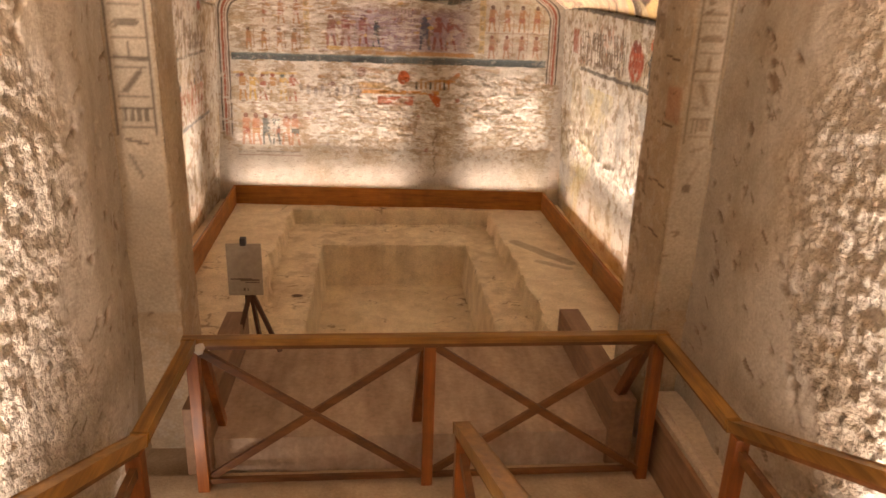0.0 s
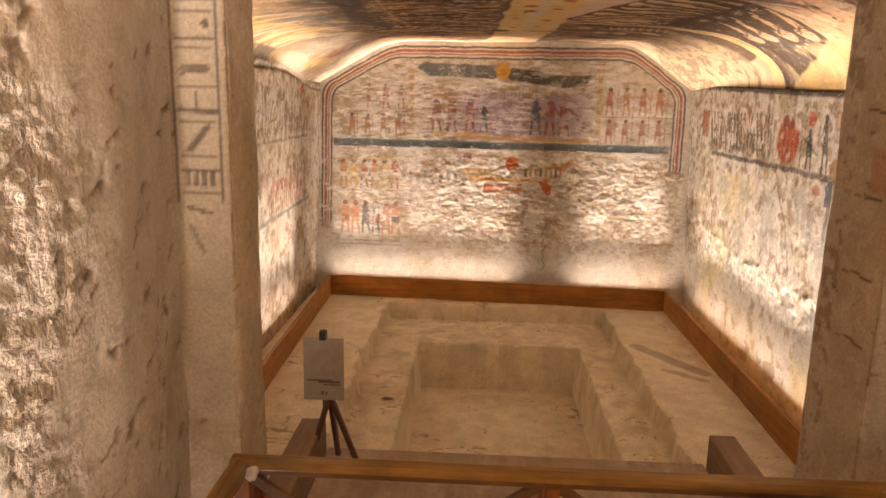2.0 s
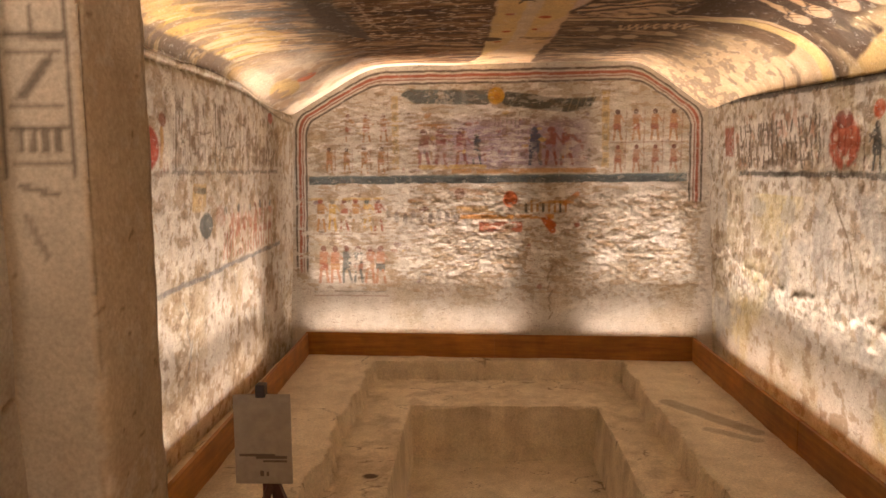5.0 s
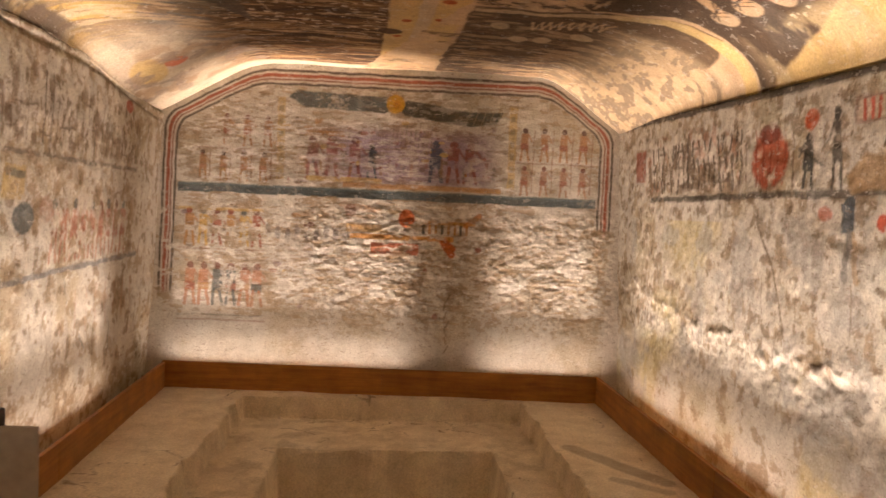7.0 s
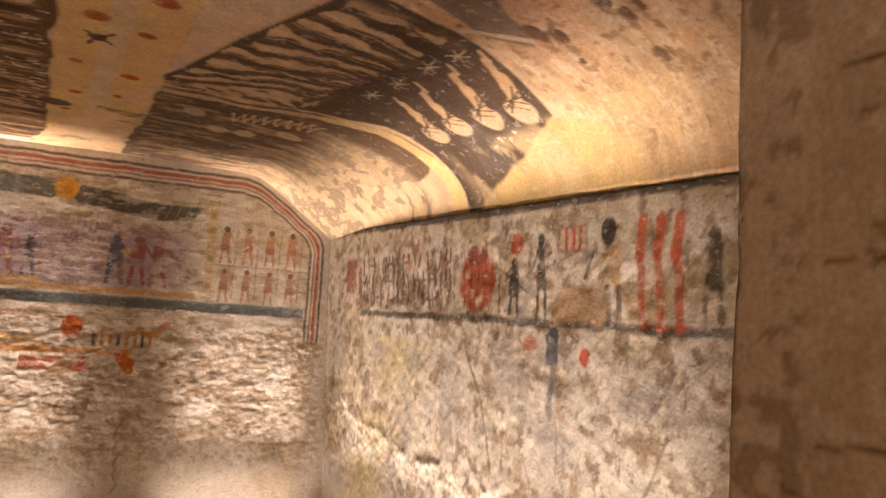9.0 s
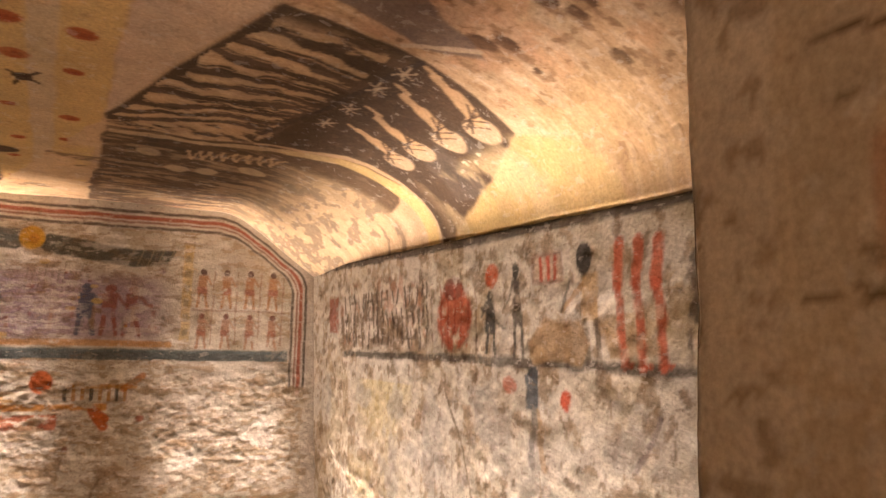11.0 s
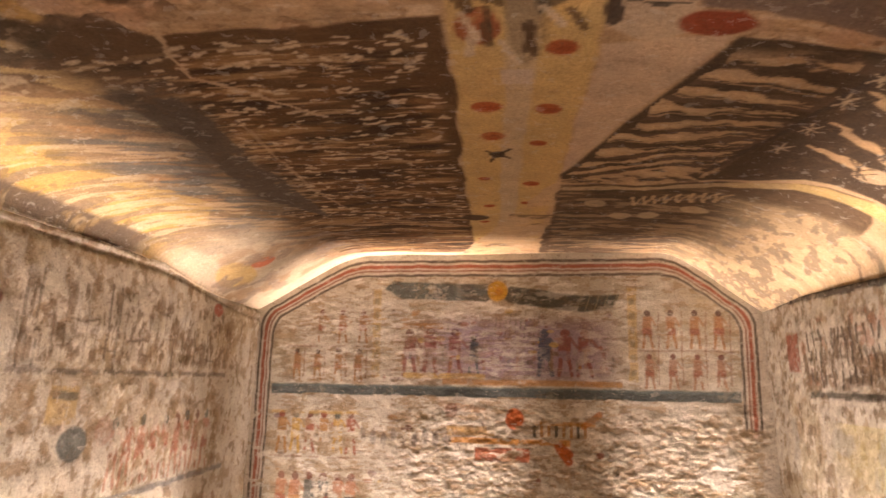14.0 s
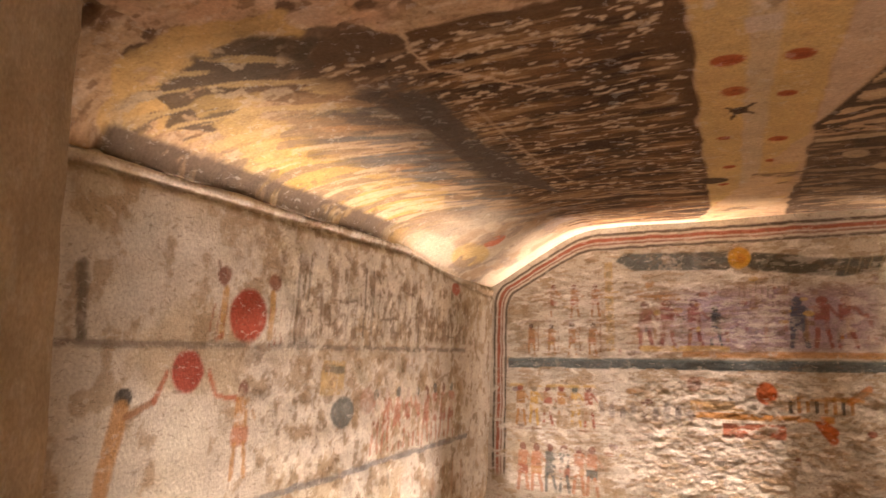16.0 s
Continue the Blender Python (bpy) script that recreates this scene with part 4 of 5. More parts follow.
    c.oval(0.35, 7.78, 0.045, 0.055, (0.05, 0.03, 0.02), 0.95, 0.1)
    for x, y in ((0.29, 7.72), (0.41, 7.84), (0.31, 7.88), (0.42, 7.70)):
        c.line(0.35, 7.78, x, y, 0.022, (0.06, 0.035, 0.022), 0.9, 0.1)
    c.oval(0.12, 9.15, 0.10, 0.09, (0.06, 0.035, 0.025), 0.92, 0.15)
    c.oval(0.33, 6.38, 0.085, 0.13, (0.27, 0.065, 0.03), 0.85, 0.45)
    c.poly([(0.42, 6.1), (0.6, 6.05), (0.58, 6.5), (0.5, 6.7), (0.44, 6.5)], (0.2, 0.15, 0.09), 0.6, 0.8)
    c.poly([(0.5, 5.8), (0.62, 5.7), (0.66, 6.2), (0.55, 6.3)], (0.06, 0.05, 0.04), 0.8, 0.5)
    for k in range(16):
        a, b = rng.uniform(0.26, 0.66), rng.uniform(5.9, 6.55)
        c.line(a, b, a + rng.uniform(-0.07, 0.07), b + rng.uniform(0.06, 0.22), rng.uniform(0.016, 0.04), (0.10, 0.06, 0.035) if k % 3 else (0.60, 0.50, 0.38), 0.8, 0.3)
    c.rect(0.40, 0.52, 6.72, 6.86, (0.60, 0.50, 0.42), 0.8, 0.1)
    # plain stretch and the great dark field with pale limbs
    c.poly([(0.79, 6.5), (1.24, 6.45), (0.70, 8.1)], (0.58, 0.445, 0.33), 0.88, 0.08)
    dark = (0.072, 0.048, 0.032)
    c.shake(0.012, 0.3)
    lunette = [(1.26, 6.45), (1.84, 6.48), (2.33, 6.60), (2.46, 7.0), (2.56, 7.5), (2.60, 7.76), (2.57, 7.82), (2.30, 7.82), (1.97, 7.84), (1.75, 8.02), (1.2, 8.28), (0.72, 8.34), (0.70, 8.14)]
    c.poly(lunette, dark, 0.97, 0.05)
    c.lay(step(fbm(u, v, 0.3, 586, 4), 0.5, 0.62) * (u > 2.2) * (u < 2.5) * (v > 6.9) * (v < 7.7), (0.12, 0.105, 0.09), 0.6, 0)
    c.shake(0.055, 0.22)
    inside = step(c.v, 6.48, 6.6) * (c.u > 1.26 - 0.335 * (c.v - 6.45) + 0.03) * (c.u < 1.83 - 0.19 * (c.v - 6.5))
    c.lay(inside * step(fbm(u * 0.5, v * 2.2, 0.25, 588, 4), 0.46, 0.58), (0.14, 0.098, 0.068), 0.8, 0)
    # pale limbs in rows across the field, thinning towards the divide
    w, f = 0.5 + 0 * u, 0.5 + 0 * u
    for _ in range(5):
        w = (c.u - 1.24 + 0.46 * f) / np.maximum(0.46 + 0.32 * f, 0.2)
        f = np.clip((c.v - 6.66 - 0.08 * w) / (1.44 - 0.40 * np.clip(w, 0, 1)), 0, 1.1)
    bend = (fbm(u, v, 0.34, 592, 4) - 0.5) * 1.1
    row = np.sin(2 * math.pi * (7.4 * f + bend)) + (fbm(u * 0.7, v * 1.6, 0.08, 593, 4) - 0.5) * 2.4 - 0.75 * w
    c.lay(inside * (w < 1.0) * step(row, -0.15, 0.2), cream, 0.8, 0.15)
    c.lay(inside * (w < 1.0) * step(row, 0.55, 0.8), (0.60, 0.45, 0.29), 0.6, 0.2)
    hair = np.sin(2 * math.pi * (15.0 * f + bend * 1.7))
    c.lay(inside * (w < 1.0) * step(hair, 0.86, 0.95) * (row < -0.2), cream, 0.55, 0.4)
    c.shake(0.012, 0.1)
    c.line(1.84, 6.50, 1.66, 7.4, 0.03, (0.07, 0.05, 0.04), 0.9, 0.1)
    c.line(1.66, 7.4, 1.5, 7.95, 0.03, (0.07, 0.05, 0.04), 0.9, 0.1)
    for (hx, hy), (mx, my), (tx, ty) in (((2.25, 6.76), (1.99, 6.63), (1.90, 6.50)), ((2.21, 7.02), (1.97, 6.91), (1.87, 6.75)), ((2.18, 7.31), (1.97, 7.25), (1.86, 7.08)), ((2.17, 7.57), (1.95, 7.48), (1.86, 7.38))):
        c.oval(hx + 0.01, hy, 0.088, 0.10, (0.53, 0.41, 0.28), 0.95, 0.1)
        c.line(hx - 0.03, hy - 0.03, mx + 0.05, my - 0.01, 0.075, cream, 0.95, 0.06)
        c.line(mx + 0.05, my, mx - 0.06, my - 0.06, 0.045, cream, 0.92, 0.1)
        c.line(mx - 0.06, my - 0.06, tx + 0.04, ty + 0.06, 0.035, cream, 0.9, 0.1)
        c.line(tx + 0.04, ty + 0.06, tx - 0.03, ty + 0.02, 0.025, cream, 0.85, 0.15)
        for d in (-0.035, 0.0, 0.035):
            c.line(hx - 0.10 + d, hy - 0.12, hx - 0.03 - d, hy + 0.07, 0.012, dark, 0.85, 0.1)
        c.line(hx - 0.085, hy + 0.03, hx - 0.01, hy - 0.085, 0.012, dark, 0.85, 0.1)
        c.line(hx - 0.06, hy + 0.08, hx + 0.02, hy - 0.05, 0.010, dark, 0.75, 0.1)
    for x, y in ((1.83, 6.65), (1.79, 6.88), (1.77, 7.21), (1.74, 7.50)):
        for k in range(3):
            w = k * math.pi / 3 + 0.3
            c.line(x - 0.045 * math.cos(w), y - 0.075 * math.sin(w), x + 0.045 * math.cos(w), y + 0.075 * math.sin(w), 0.011, (0.52, 0.42, 0.30), 0.8, 0.25)
    for k in range(9):
        c.oval(2.34 + rng.uniform(0, 0.05), 6.92 + rng.uniform(0, 0.3), rng.uniform(0.005, 0.012), rng.uniform(0.008, 0.02), (0.65, 0.60, 0.5), 0.75, 0.2)
    # yellow ground beside it
    c.poly([(2.34, 6.60), (2.42, 6.35), (2.70, 6.0), (2.70, 7.75), (2.60, 7.76), (2.56, 7.5), (2.46, 7.0)], (0.51, 0.385, 0.165), 0.88, 0.25)
    c.lay(step(c.u, 2.3, 2.4) * step(c.v, 5.9, 6.4) * (1 - step(c.v, 7.5, 7.8)) * step(fbm(u, v, 0.22, 597, 4), 0.5, 0.64), (0.60, 0.49, 0.30), 0.6, 0)
    c.lay(step(c.u, 2.1, 2.45) * (1 - step(c.v, 6.3, 6.65)) * step(c.v, 5.5, 6.1), (0.58, 0.45, 0.24), 0.55, 0.5)
    # arched field below, dark and streaked, pale towards the wall
    c.shake(0.04, 0.25)
    arc = [(0.71, 8.34), (1.2, 8.3), (1.75, 8.05), (1.97, 7.88), (2.31, 7.86), (2.45, 8.3), (2.3, 9.3), (1.9, 10.7), (0.60, 10.7)]
    c.poly(arc, (0.10, 0.066, 0.04), 0.95, 0.12)
    s2 = fbm(u * 0.6 + v * 0.2, v * 2.4, 0.17, 581, 5)
    low = step(c.u, 0.66, 0.74) * step(c.v, 8.25, 8.45)
    c.lay(low * step(s2, 0.52, 0.60), (0.34, 0.245, 0.15), 0.8, 0)
    c.lay(low * (1 - step(s2, 0.34, 0.42)), (0.07, 0.05, 0.035), 0.8, 0)
    whisk = fbm(u * 2.2 - v * 0.9, v * 0.8 + u * 1.0, 0.13, 591, 4)
    ease = low * step(c.u, 1.55, 2.2)
    c.lay(ease, (0.48, 0.37, 0.235), 0.8, 0.25)
    c.lay(ease * (1 - step(whisk, 0.40, 0.5)), (0.16, 0.13, 0.10), 0.7, 0)
    c.line(0.74, 8.42, 1.2, 8.38, 0.06, (0.52, 0.40, 0.25), 0.85, 0.3)
    c.line(1.2, 8.38, 1.7, 8.14, 0.06, (0.52, 0.40, 0.25), 0.85, 0.3)
    c.line(1.7, 8.14, 1.97, 7.95, 0.09, (0.58, 0.44, 0.24), 0.88, 0.2)
    c.line(1.97, 7.95, 2.3, 7.95, 0.12, (0.56, 0.42, 0.20), 0.9, 0.15)
    c.line(2.3, 7.95, 2.6, 7.93, 0.15, (0.58, 0.44, 0.20), 0.92, 0.1)
    for k in range(8):
        x, y = 1.18 + 0.07 * k, 8.58 - 0.035 * k
        c.line(x, y, x + 0.035, y + 0.20, 0.022, cream, 0.8, 0.2)
        c.line(x + 0.07, y - 0.02, x + 0.03, y + 0.20, 0.018, cream, 0.7, 0.3)
    for a, b in ((1.35, 9.05), (1.15, 9.1), (1.6, 8.8), (0.95, 8.75)):
        c.oval(a, b, 0.08, 0.09, (0.50, 0.39, 0.25), 0.8, 0.4)
    c.shake(0.012, 0.1)
    # face beside the strip
    c.poly([(0.79, 6.38), (0.83, 6.16), (1.06, 6.12), (1.09, 6.42), (0.95, 6.5)], (0.55, 0.44, 0.33), 0.9, 0.1)
    c.oval(0.81, 6.30, 0.035, 0.09, (0.05, 0.035, 0.03), 0.92, 0.15)
    c.line(0.82, 6.20, 1.06, 6.18, 0.018, BLACK, 0.9, 0.1)
    c.line(0.86, 6.245, 1.05, 6.25, 0.012, BLACK, 0.85, 0.1)
    c.oval(0.96, 6.265, 0.035, 0.018, BLACK, 0.85, 0.1)
    c.oval(1.17, 6.36, 0.135, 0.085, (0.27, 0.06, 0.03), 0.97, 0.12)
    c.shake(0.03, 0.2)
    c.poly([(1.06, 6.10), (1.5, 6.0), (2.0, 6.28), (1.80, 6.42), (1.6, 6.34), (1.3, 6.27), (1.08, 6.26)], (0.185, 0.14, 0.12), 0.9, 0.25)
    c.line(1.72, 6.45, 1.95, 6.26, 0.03, (0.58, 0.47, 0.35), 0.85, 0.2)
    return c.col


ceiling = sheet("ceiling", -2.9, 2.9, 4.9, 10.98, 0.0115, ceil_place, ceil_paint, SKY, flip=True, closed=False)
tagged(ceiling, "low vaulted ceiling painted with dark sky figures and yellow strip", "ceiling", kind="structure")


# ---- doorway piers ----
def along(pts):
    """Lets a sheet follow a line in plan: u runs along it, v is the height. The surface faces the line's right hand."""
    pts = [np.array(p, float) for p in pts]
    runs = np.concatenate(([0], np.cumsum([np.linalg.norm(b - a) for a, b in zip(pts, pts[1:])])))

    def put(u):
        k = np.clip(np.searchsorted(runs, u, side="right") - 1, 0, len(pts) - 2)
        a, b = np.array(pts)[k], np.array(pts)[k + 1]
        d = (b - a) / np.linalg.norm(b - a, axis=1)[:, None]
        return a + d * (u - runs[k])[:, None], np.stack([d[:, 1], -d[:, 0]], 1)

    return put, runs


PIERS = {
    "left": [(-1.42, DOOR_FRONT), (-1.14, DOOR_FRONT), (-1.145, 4.85), (-1.335, DOOR_BACK), (-1.48, 5.37), (-2.36, 5.45)],
    "right": [(1.94, 4.40), (1.70, 4.40), (1.695, 4.95), (2.78, 4.95)],
}


def pier(side):
    put, runs = along(PIERS[side])
    sign = 1 if side == "left" else -1
    seed = 600 if side == "left" else 700
    w = runs[1]

    def place(u, v):
        p, n = put(u)
        n = n * sign
        near = np.min(np.abs(u[:, None] - runs[None, 1:3]), 1)
        h = (fbm(u, v, 0.5, seed, 4) - 0.5) * 0.03 + (fbm(u, v, 0.08, seed + 5, 3) - 0.5) * 0.006
        h = h - (1 - step(near, 0, 0.03)) * 0.008 * (0.5 + fbm(u, v, 0.1, seed + 9, 3))
        p = p + n * h[:, None]
        return np.stack([p[:, 0], p[:, 1], v], 1), np.stack([n[:, 0], n[:, 1], 0 * u], 1)

    def colour(u, v, p):
        c = Paint(u, v, (0.53, 0.435, 0.31), seed + 10, 0.006, 0.62)
        c.lay(step(fbm(u, v, 0.4, seed + 20, 4), 0.42, 0.66), (0.46, 0.355, 0.235), 0.5, 0)
        c.lay(step(fbm(u, v, 0.06, seed + 25, 4), 0.60, 0.66), (0.60, 0.53, 0.43), 0.5, 0)
        c.rect(0.02, w - 0.02, 0.9, 5, (0.54, 0.48, 0.38), 0.8, 0.1)
        rng = random.Random(seed)
        ink = (0.13, 0.105, 0.08) if side == "left" else (0.30, 0.235, 0.16)
        a, b = 0.06, w - 0.06
        c.line(a - 0.02, 1.95, a - 0.02, 4.0, 0.012, ink, 0.8, 0.3)
        c.line(b + 0.02, 1.95, b + 0.02, 4.0, 0.012, ink, 0.8, 0.3)
        for k in range(14):
            z = 2.02 + 0.155 * k
            kind = (2, 3, 0, 1, 4, 0, 5, 1, 3, 0, 4, 1, 0, 3)[k]
            c.line(a, z - 0.03, b, z - 0.03, 0.012, ink, 0.6, 0.5)
            if kind == 0:
                c.line(a, z + 0.02, b, z + 0.02, 0.022, ink, 0.85, 0.2)
                c.line((a + b) / 2, z + 0.02, (a + b) / 2, z + 0.09, 0.018, ink, 0.7, 0.3)
            elif kind == 1:
                c.oval((a + b) / 2, z + 0.04, 0.07, 0.022, ink, 0.8, 0.2)
            elif kind == 2:
                c.line(a, z + 0.07, b, z + 0.07, 0.014, ink, 0.8, 0.2)
                for i in range(4):
                    x = a + (b - a) * (0.15 + 0.23 * i)
                    c.line(x, z, x, z + 0.06, 0.016, ink, 0.8, 0.2)
            elif kind == 3:
                c.poly([(a + 0.01, z - 0.01), (a + 0.05, z - 0.01), (b - 0.02, z + 0.10), (b - 0.03, z + 0.12), (b - 0.06, z + 0.10)], ink, 0.85, 0.1)
            elif kind == 4:
                c.line(a, z + 0.01, b, z + 0.01, 0.018, ink, 0.8, 0.2)
                c.oval(b - 0.03, z + 0.07, 0.018, 0.018, ink, 0.85, 0.1)
            else:
                c.oval(b - 0.04, z + 0.05, 0.022, 0.026, ink, 0.8, 0.2)
                c.line(a + 0.02, z + 0.06, a + 0.09, z + 0.06, 0.015, ink, 0.7, 0.2)
        c.line(a + 0.02, 1.92, b - 0.03, 1.90, 0.016, ink, 0.7, 0.3)
        c.line(a + 0.03, 1.84, a + 0.08, 1.72, 0.02, ink, 0.5, 0.5)
        if side == "right":
            c.oval(w - 0.1, 1.68, 0.028, 0.03, (0.2, 0.15, 0.1), 0.85, 0.1)
            worn = step(u + 0.05 * (fbm(u, v, 0.12, 741, 3) - 0.5), runs[2] - 0.2, runs[2] - 0.17)
            c.lay(worn, (0.58, 0.49, 0.38), 0.8, 0)
            c.lay(worn * step(fbm(u, v, 0.05, 746, 3), 0.55, 0.65), (0.30, 0.22, 0.14), 0.7, 0)
            for z in (1.66, 2.02, 1.35, 2.4):
                c.line(w + 0.1, z, w + 0.24, z + 0.012, 0.012, (0.11, 0.06, 0.03), 0.85, 0.1)
                c.line(w + 0.24, z + 0.012, w + 0.33, z + 0.004, 0.01, (0.11, 0.06, 0.03), 0.6, 0.4)
            c.rect(w + 0.02, w + 0.2, 2.05, 2.25, (0.42, 0.17, 0.09), 0.5, 0.9)
        for k in range(26):
            x, z = rng.uniform(0, runs[2]), rng.uniform(0.4, 3.0)
            c.line(x, z, x + rng.uniform(-0.05, 0.05), z + rng.uniform(-0.02, 0.02), rng.uniform(0.008, 0.016), (0.2, 0.14, 0.08), 0.7, 0.3)
        return c.col

    ob = sheet(f"wall_door_{side}", 0, runs[-1], -0.4, 4.3, 0.0125, place, colour, PIER, 0.06, flip=side == "right")
    return tagged(ob, "plastered doorway pier with a painted band of signs", "wall", kind="structure")


for side in ("left", "right"):
    pier(side)

# out of view; hung low to keep passage light off the chamber vault
bm = bmesh.new()
box(bm, (-1.6, 4.42, 2.98), (2.1, 5.1, 4.4), 0.02)
tagged(part("lintel", bm, ROCK), "unseen bare plastered lintel over the chamber doorway, low to block passage light", "lintel", kind="structure")


# ---- stair passage ----
def passage_wall(side):
    sign = 1 if side == "left" else -1
    seed = 800 if side == "left" else 900
    limit = 3.5 if side == "left" else 3.4

    def line_x(y):
        return -1.26 - 0.14 * step(y, 3.6, 4.43) if side == "left" else 1.80 + 0.12 * step(y, 3.4, 4.4)

    def rough(u, v):
        wave = limit + 0.5 * (fbm(u * 0 + 1, v, 0.5, seed, 3) - 0.5) + 0.16 * (1.6 - v)
        r = 1 - step(u, wave - 0.35, wave + 0.15)
        smooth = step(fbm(u, v, 0.7, seed + 3, 3), 0.62, 0.68)
        return r * (1 - 0.8 * smooth)

    def place(u, v):
        r = rough(u, v)
        h = (crags(u, v, 0.10, seed + 11) - 0.4) * 0.010 + (fbm(u * 0.8, v * 1.25, 0.042, seed + 21, 3) - 0.5) * 0.034
        h = h * r + (fbm(u, v, 0.6, seed + 31, 4) - 0.5) * 0.05 + (fbm(u, v, 0.1, seed + 41, 3) - 0.5) * 0.006
        pits = step(fbm(u * 0.7 + v * 0.5, v * 1.6 - u * 0.6, 0.11, seed + 51, 3), 0.67, 0.77)
        h = h - pits * 0.014 * (1 - r)
        return np.stack([line_x(u) + sign * h, u, v], 1), np.tile((float(sign), 0.0, 0.0), (len(u), 1))

    def colour(u, v, p):
        c = Paint(u, v, (0.53, 0.475, 0.395), seed + 60, 0.01, 0.6)
        r = rough(u, v)
        c.lay(r * step(fbm(u, v, 0.06, seed + 21, 4), 0.45, 0.6), (0.62, 0.57, 0.49), 0.8, 0)
        c.lay(step(fbm(u, v, 0.5, seed + 71, 4), 0.5, 0.7), (0.42, 0.33, 0.22), 0.5, 0)
        pits = step(fbm(u * 0.7 + v * 0.5, v * 1.6 - u * 0.6, 0.11, seed + 51, 3), 0.69, 0.79)
        c.lay(pits * (1 - r), (0.20, 0.13, 0.075), 0.75, 0)
        rng = random.Random(seed)
        for k in range(24):
            y, z = rng.uniform(2.6, 4.2), rng.uniform(0.6, 2.6)
            n = rng.uniform(0.02, 0.08)
            c.line(y, z, y + n, z + n * 0.55, rng.uniform(0.008, 0.022), (0.17, 0.11, 0.06), 0.7, 0.4)
        return np.concatenate([c.col, r[:, None]], 1)

    fine = sheet(f"wall_passage_{side}", 1.4, 4.46, -0.4, 4.3, 0.0105, place, colour, HACKED, 0.3, flip=side == "right")
    tagged(fine, "rough hacked plaster passage wall beside the stair", "wall", kind="structure")
    far = sheet(f"wall_passage_{side}_upper", -3.0, 1.41, -0.4, 5.6, 0.04, place, colour, HACKED, 0.3, flip=side == "right")
    tagged(far, "rough hacked plaster wall of the upper stair", "wall", kind="structure")


for side in ("left", "right"):
    passage_wall(side)

# ceiling out of view, its dark rock holds down bounced lamp light
bm = bmesh.new()
made = [bm.verts.new(p) for p in ((-1.9, -3.1, 5.3), (2.4, -3.1, 5.3), (2.4, 4.45, 3.6), (-1.9, 4.45, 3.6), (-1.9, -3.1, 5.6), (2.4, -3.1, 5.6), (2.4, 4.45, 4.4), (-1.9, 4.45, 4.4))]
for f in ((0, 1, 2, 3), (7, 6, 5, 4), (0, 4, 5, 1), (1, 5, 6, 2), (2, 6, 7, 3), (3, 7, 4, 0)):
    bm.faces.new([made[i] for i in f])
tagged(part("ceiling_passage", bm, ROCK), "unseen sloping rock ceiling of the stair passage, kept dark", "ceiling", kind="structure")
# end wall added out of view, only to close off the passage
bm = bmesh.new()
box(bm, (-1.9, -3.3, -0.4), (2.4, -3.0, 5.6))
tagged(part("wall_passage_end", bm, ROCK), "unseen plain rock wall added to close the passage", "wall", kind="structure")


# ---- floors ----
def floor_z(u, v):
    wob = (fbm(u, v, 0.3, 1001, 4) - 0.5) * 0.14
    jag = (fbm(u, v, 0.09, 1006, 3) - 0.5) * 0.03
    a, b = u + wob + jag, v + (fbm(u, v, 0.3, 1011, 4) - 0.5) * 0.06
    outer = step(a, -1.21, -1.18) * (1 - step(a, 1.59, 1.62)) * (1 - step(b, 10.33, 10.35))
    ai, bi = u + wob * 0.15, v + (fbm(u, v, 0.4, 1016, 3) - 0.5) * 0.02
    inner = step(ai, -0.70, -0.67) * (1 - step(ai, 1.15, 1.18)) * (1 - step(bi, 9.385, 9.41)) * step(bi, 5.7, 5.8)
    z = FLOOR - 0.21 * outer - 0.55 * inner
    return z + (fbm(u, v, 0.6, 1021, 4) - 0.5) * 0.03 + (fbm(u, v, 0.1, 1026, 3) - 0.5) * 0.008, outer, inner


def floor_place(u, v):
    z, outer, inner = floor_z(u, v)
    return np.stack([u, v, z], 1), np.tile((0.0, 0.0, 1.0), (len(u), 1))


def floor_paint(u, v, p):
    c = Paint(u, v, (0.87, 0.74, 0.53), 1050, 0.01, 0.6)
    c.lay(step(fbm(u, v, 0.5, 1061, 4), 0.45, 0.65), (0.76, 0.62, 0.43), 0.5, 0)
    z, outer, inner = floor_z(u, v)
    c.lay(outer * (1 - inner) * step(fbm(u, v, 0.2, 1066, 4), 0.5, 0.62), (0.56, 0.44, 0.29), 0.4, 0)
    crack = np.abs(fbm(u * 0.8 + v * 0.3, v * 1.3, 0.5, 1071, 4) - 0.5)
    level = ((outer < 0.03) | (outer > 0.97)) & ((inner < 0.03) | (inner > 0.97))
    c.lay(level * (1 - step(crack, 0.003, 0.010)) * step(fbm(u, v, 0.4, 1076, 3), 0.50, 0.6), (0.26, 0.18, 0.11), 0.75, 0)
    c.lay((outer > 0.97) * (inner < 0.03) * (u < 0) * step(fbm(u, v, 0.16, 1081, 4), 0.56, 0.66), (0.54, 0.42, 0.28), 0.45, 0)
    c.oval(-0.86, 7.75, 0.06, 0.05, (0.10, 0.06, 0.04), 0.9, 0.1)
    c.line(2.25, 8.2, 1.75, 8.95, 0.16, (0.25, 0.18, 0.11), 0.55, 0.6)
    c.line(2.2, 8.0, 1.9, 8.25, 0.10, (0.25, 0.18, 0.11), 0.45, 0.6)
    return c.col


floor = sheet("floor", -2.42, 2.82, 4.9, 11.1, 0.0155, floor_place, floor_paint, ROUGH, 0.95, crisp=True)
tagged(floor, "dusty limestone floor with a stepped sarcophagus pit", "floor", kind="structure")

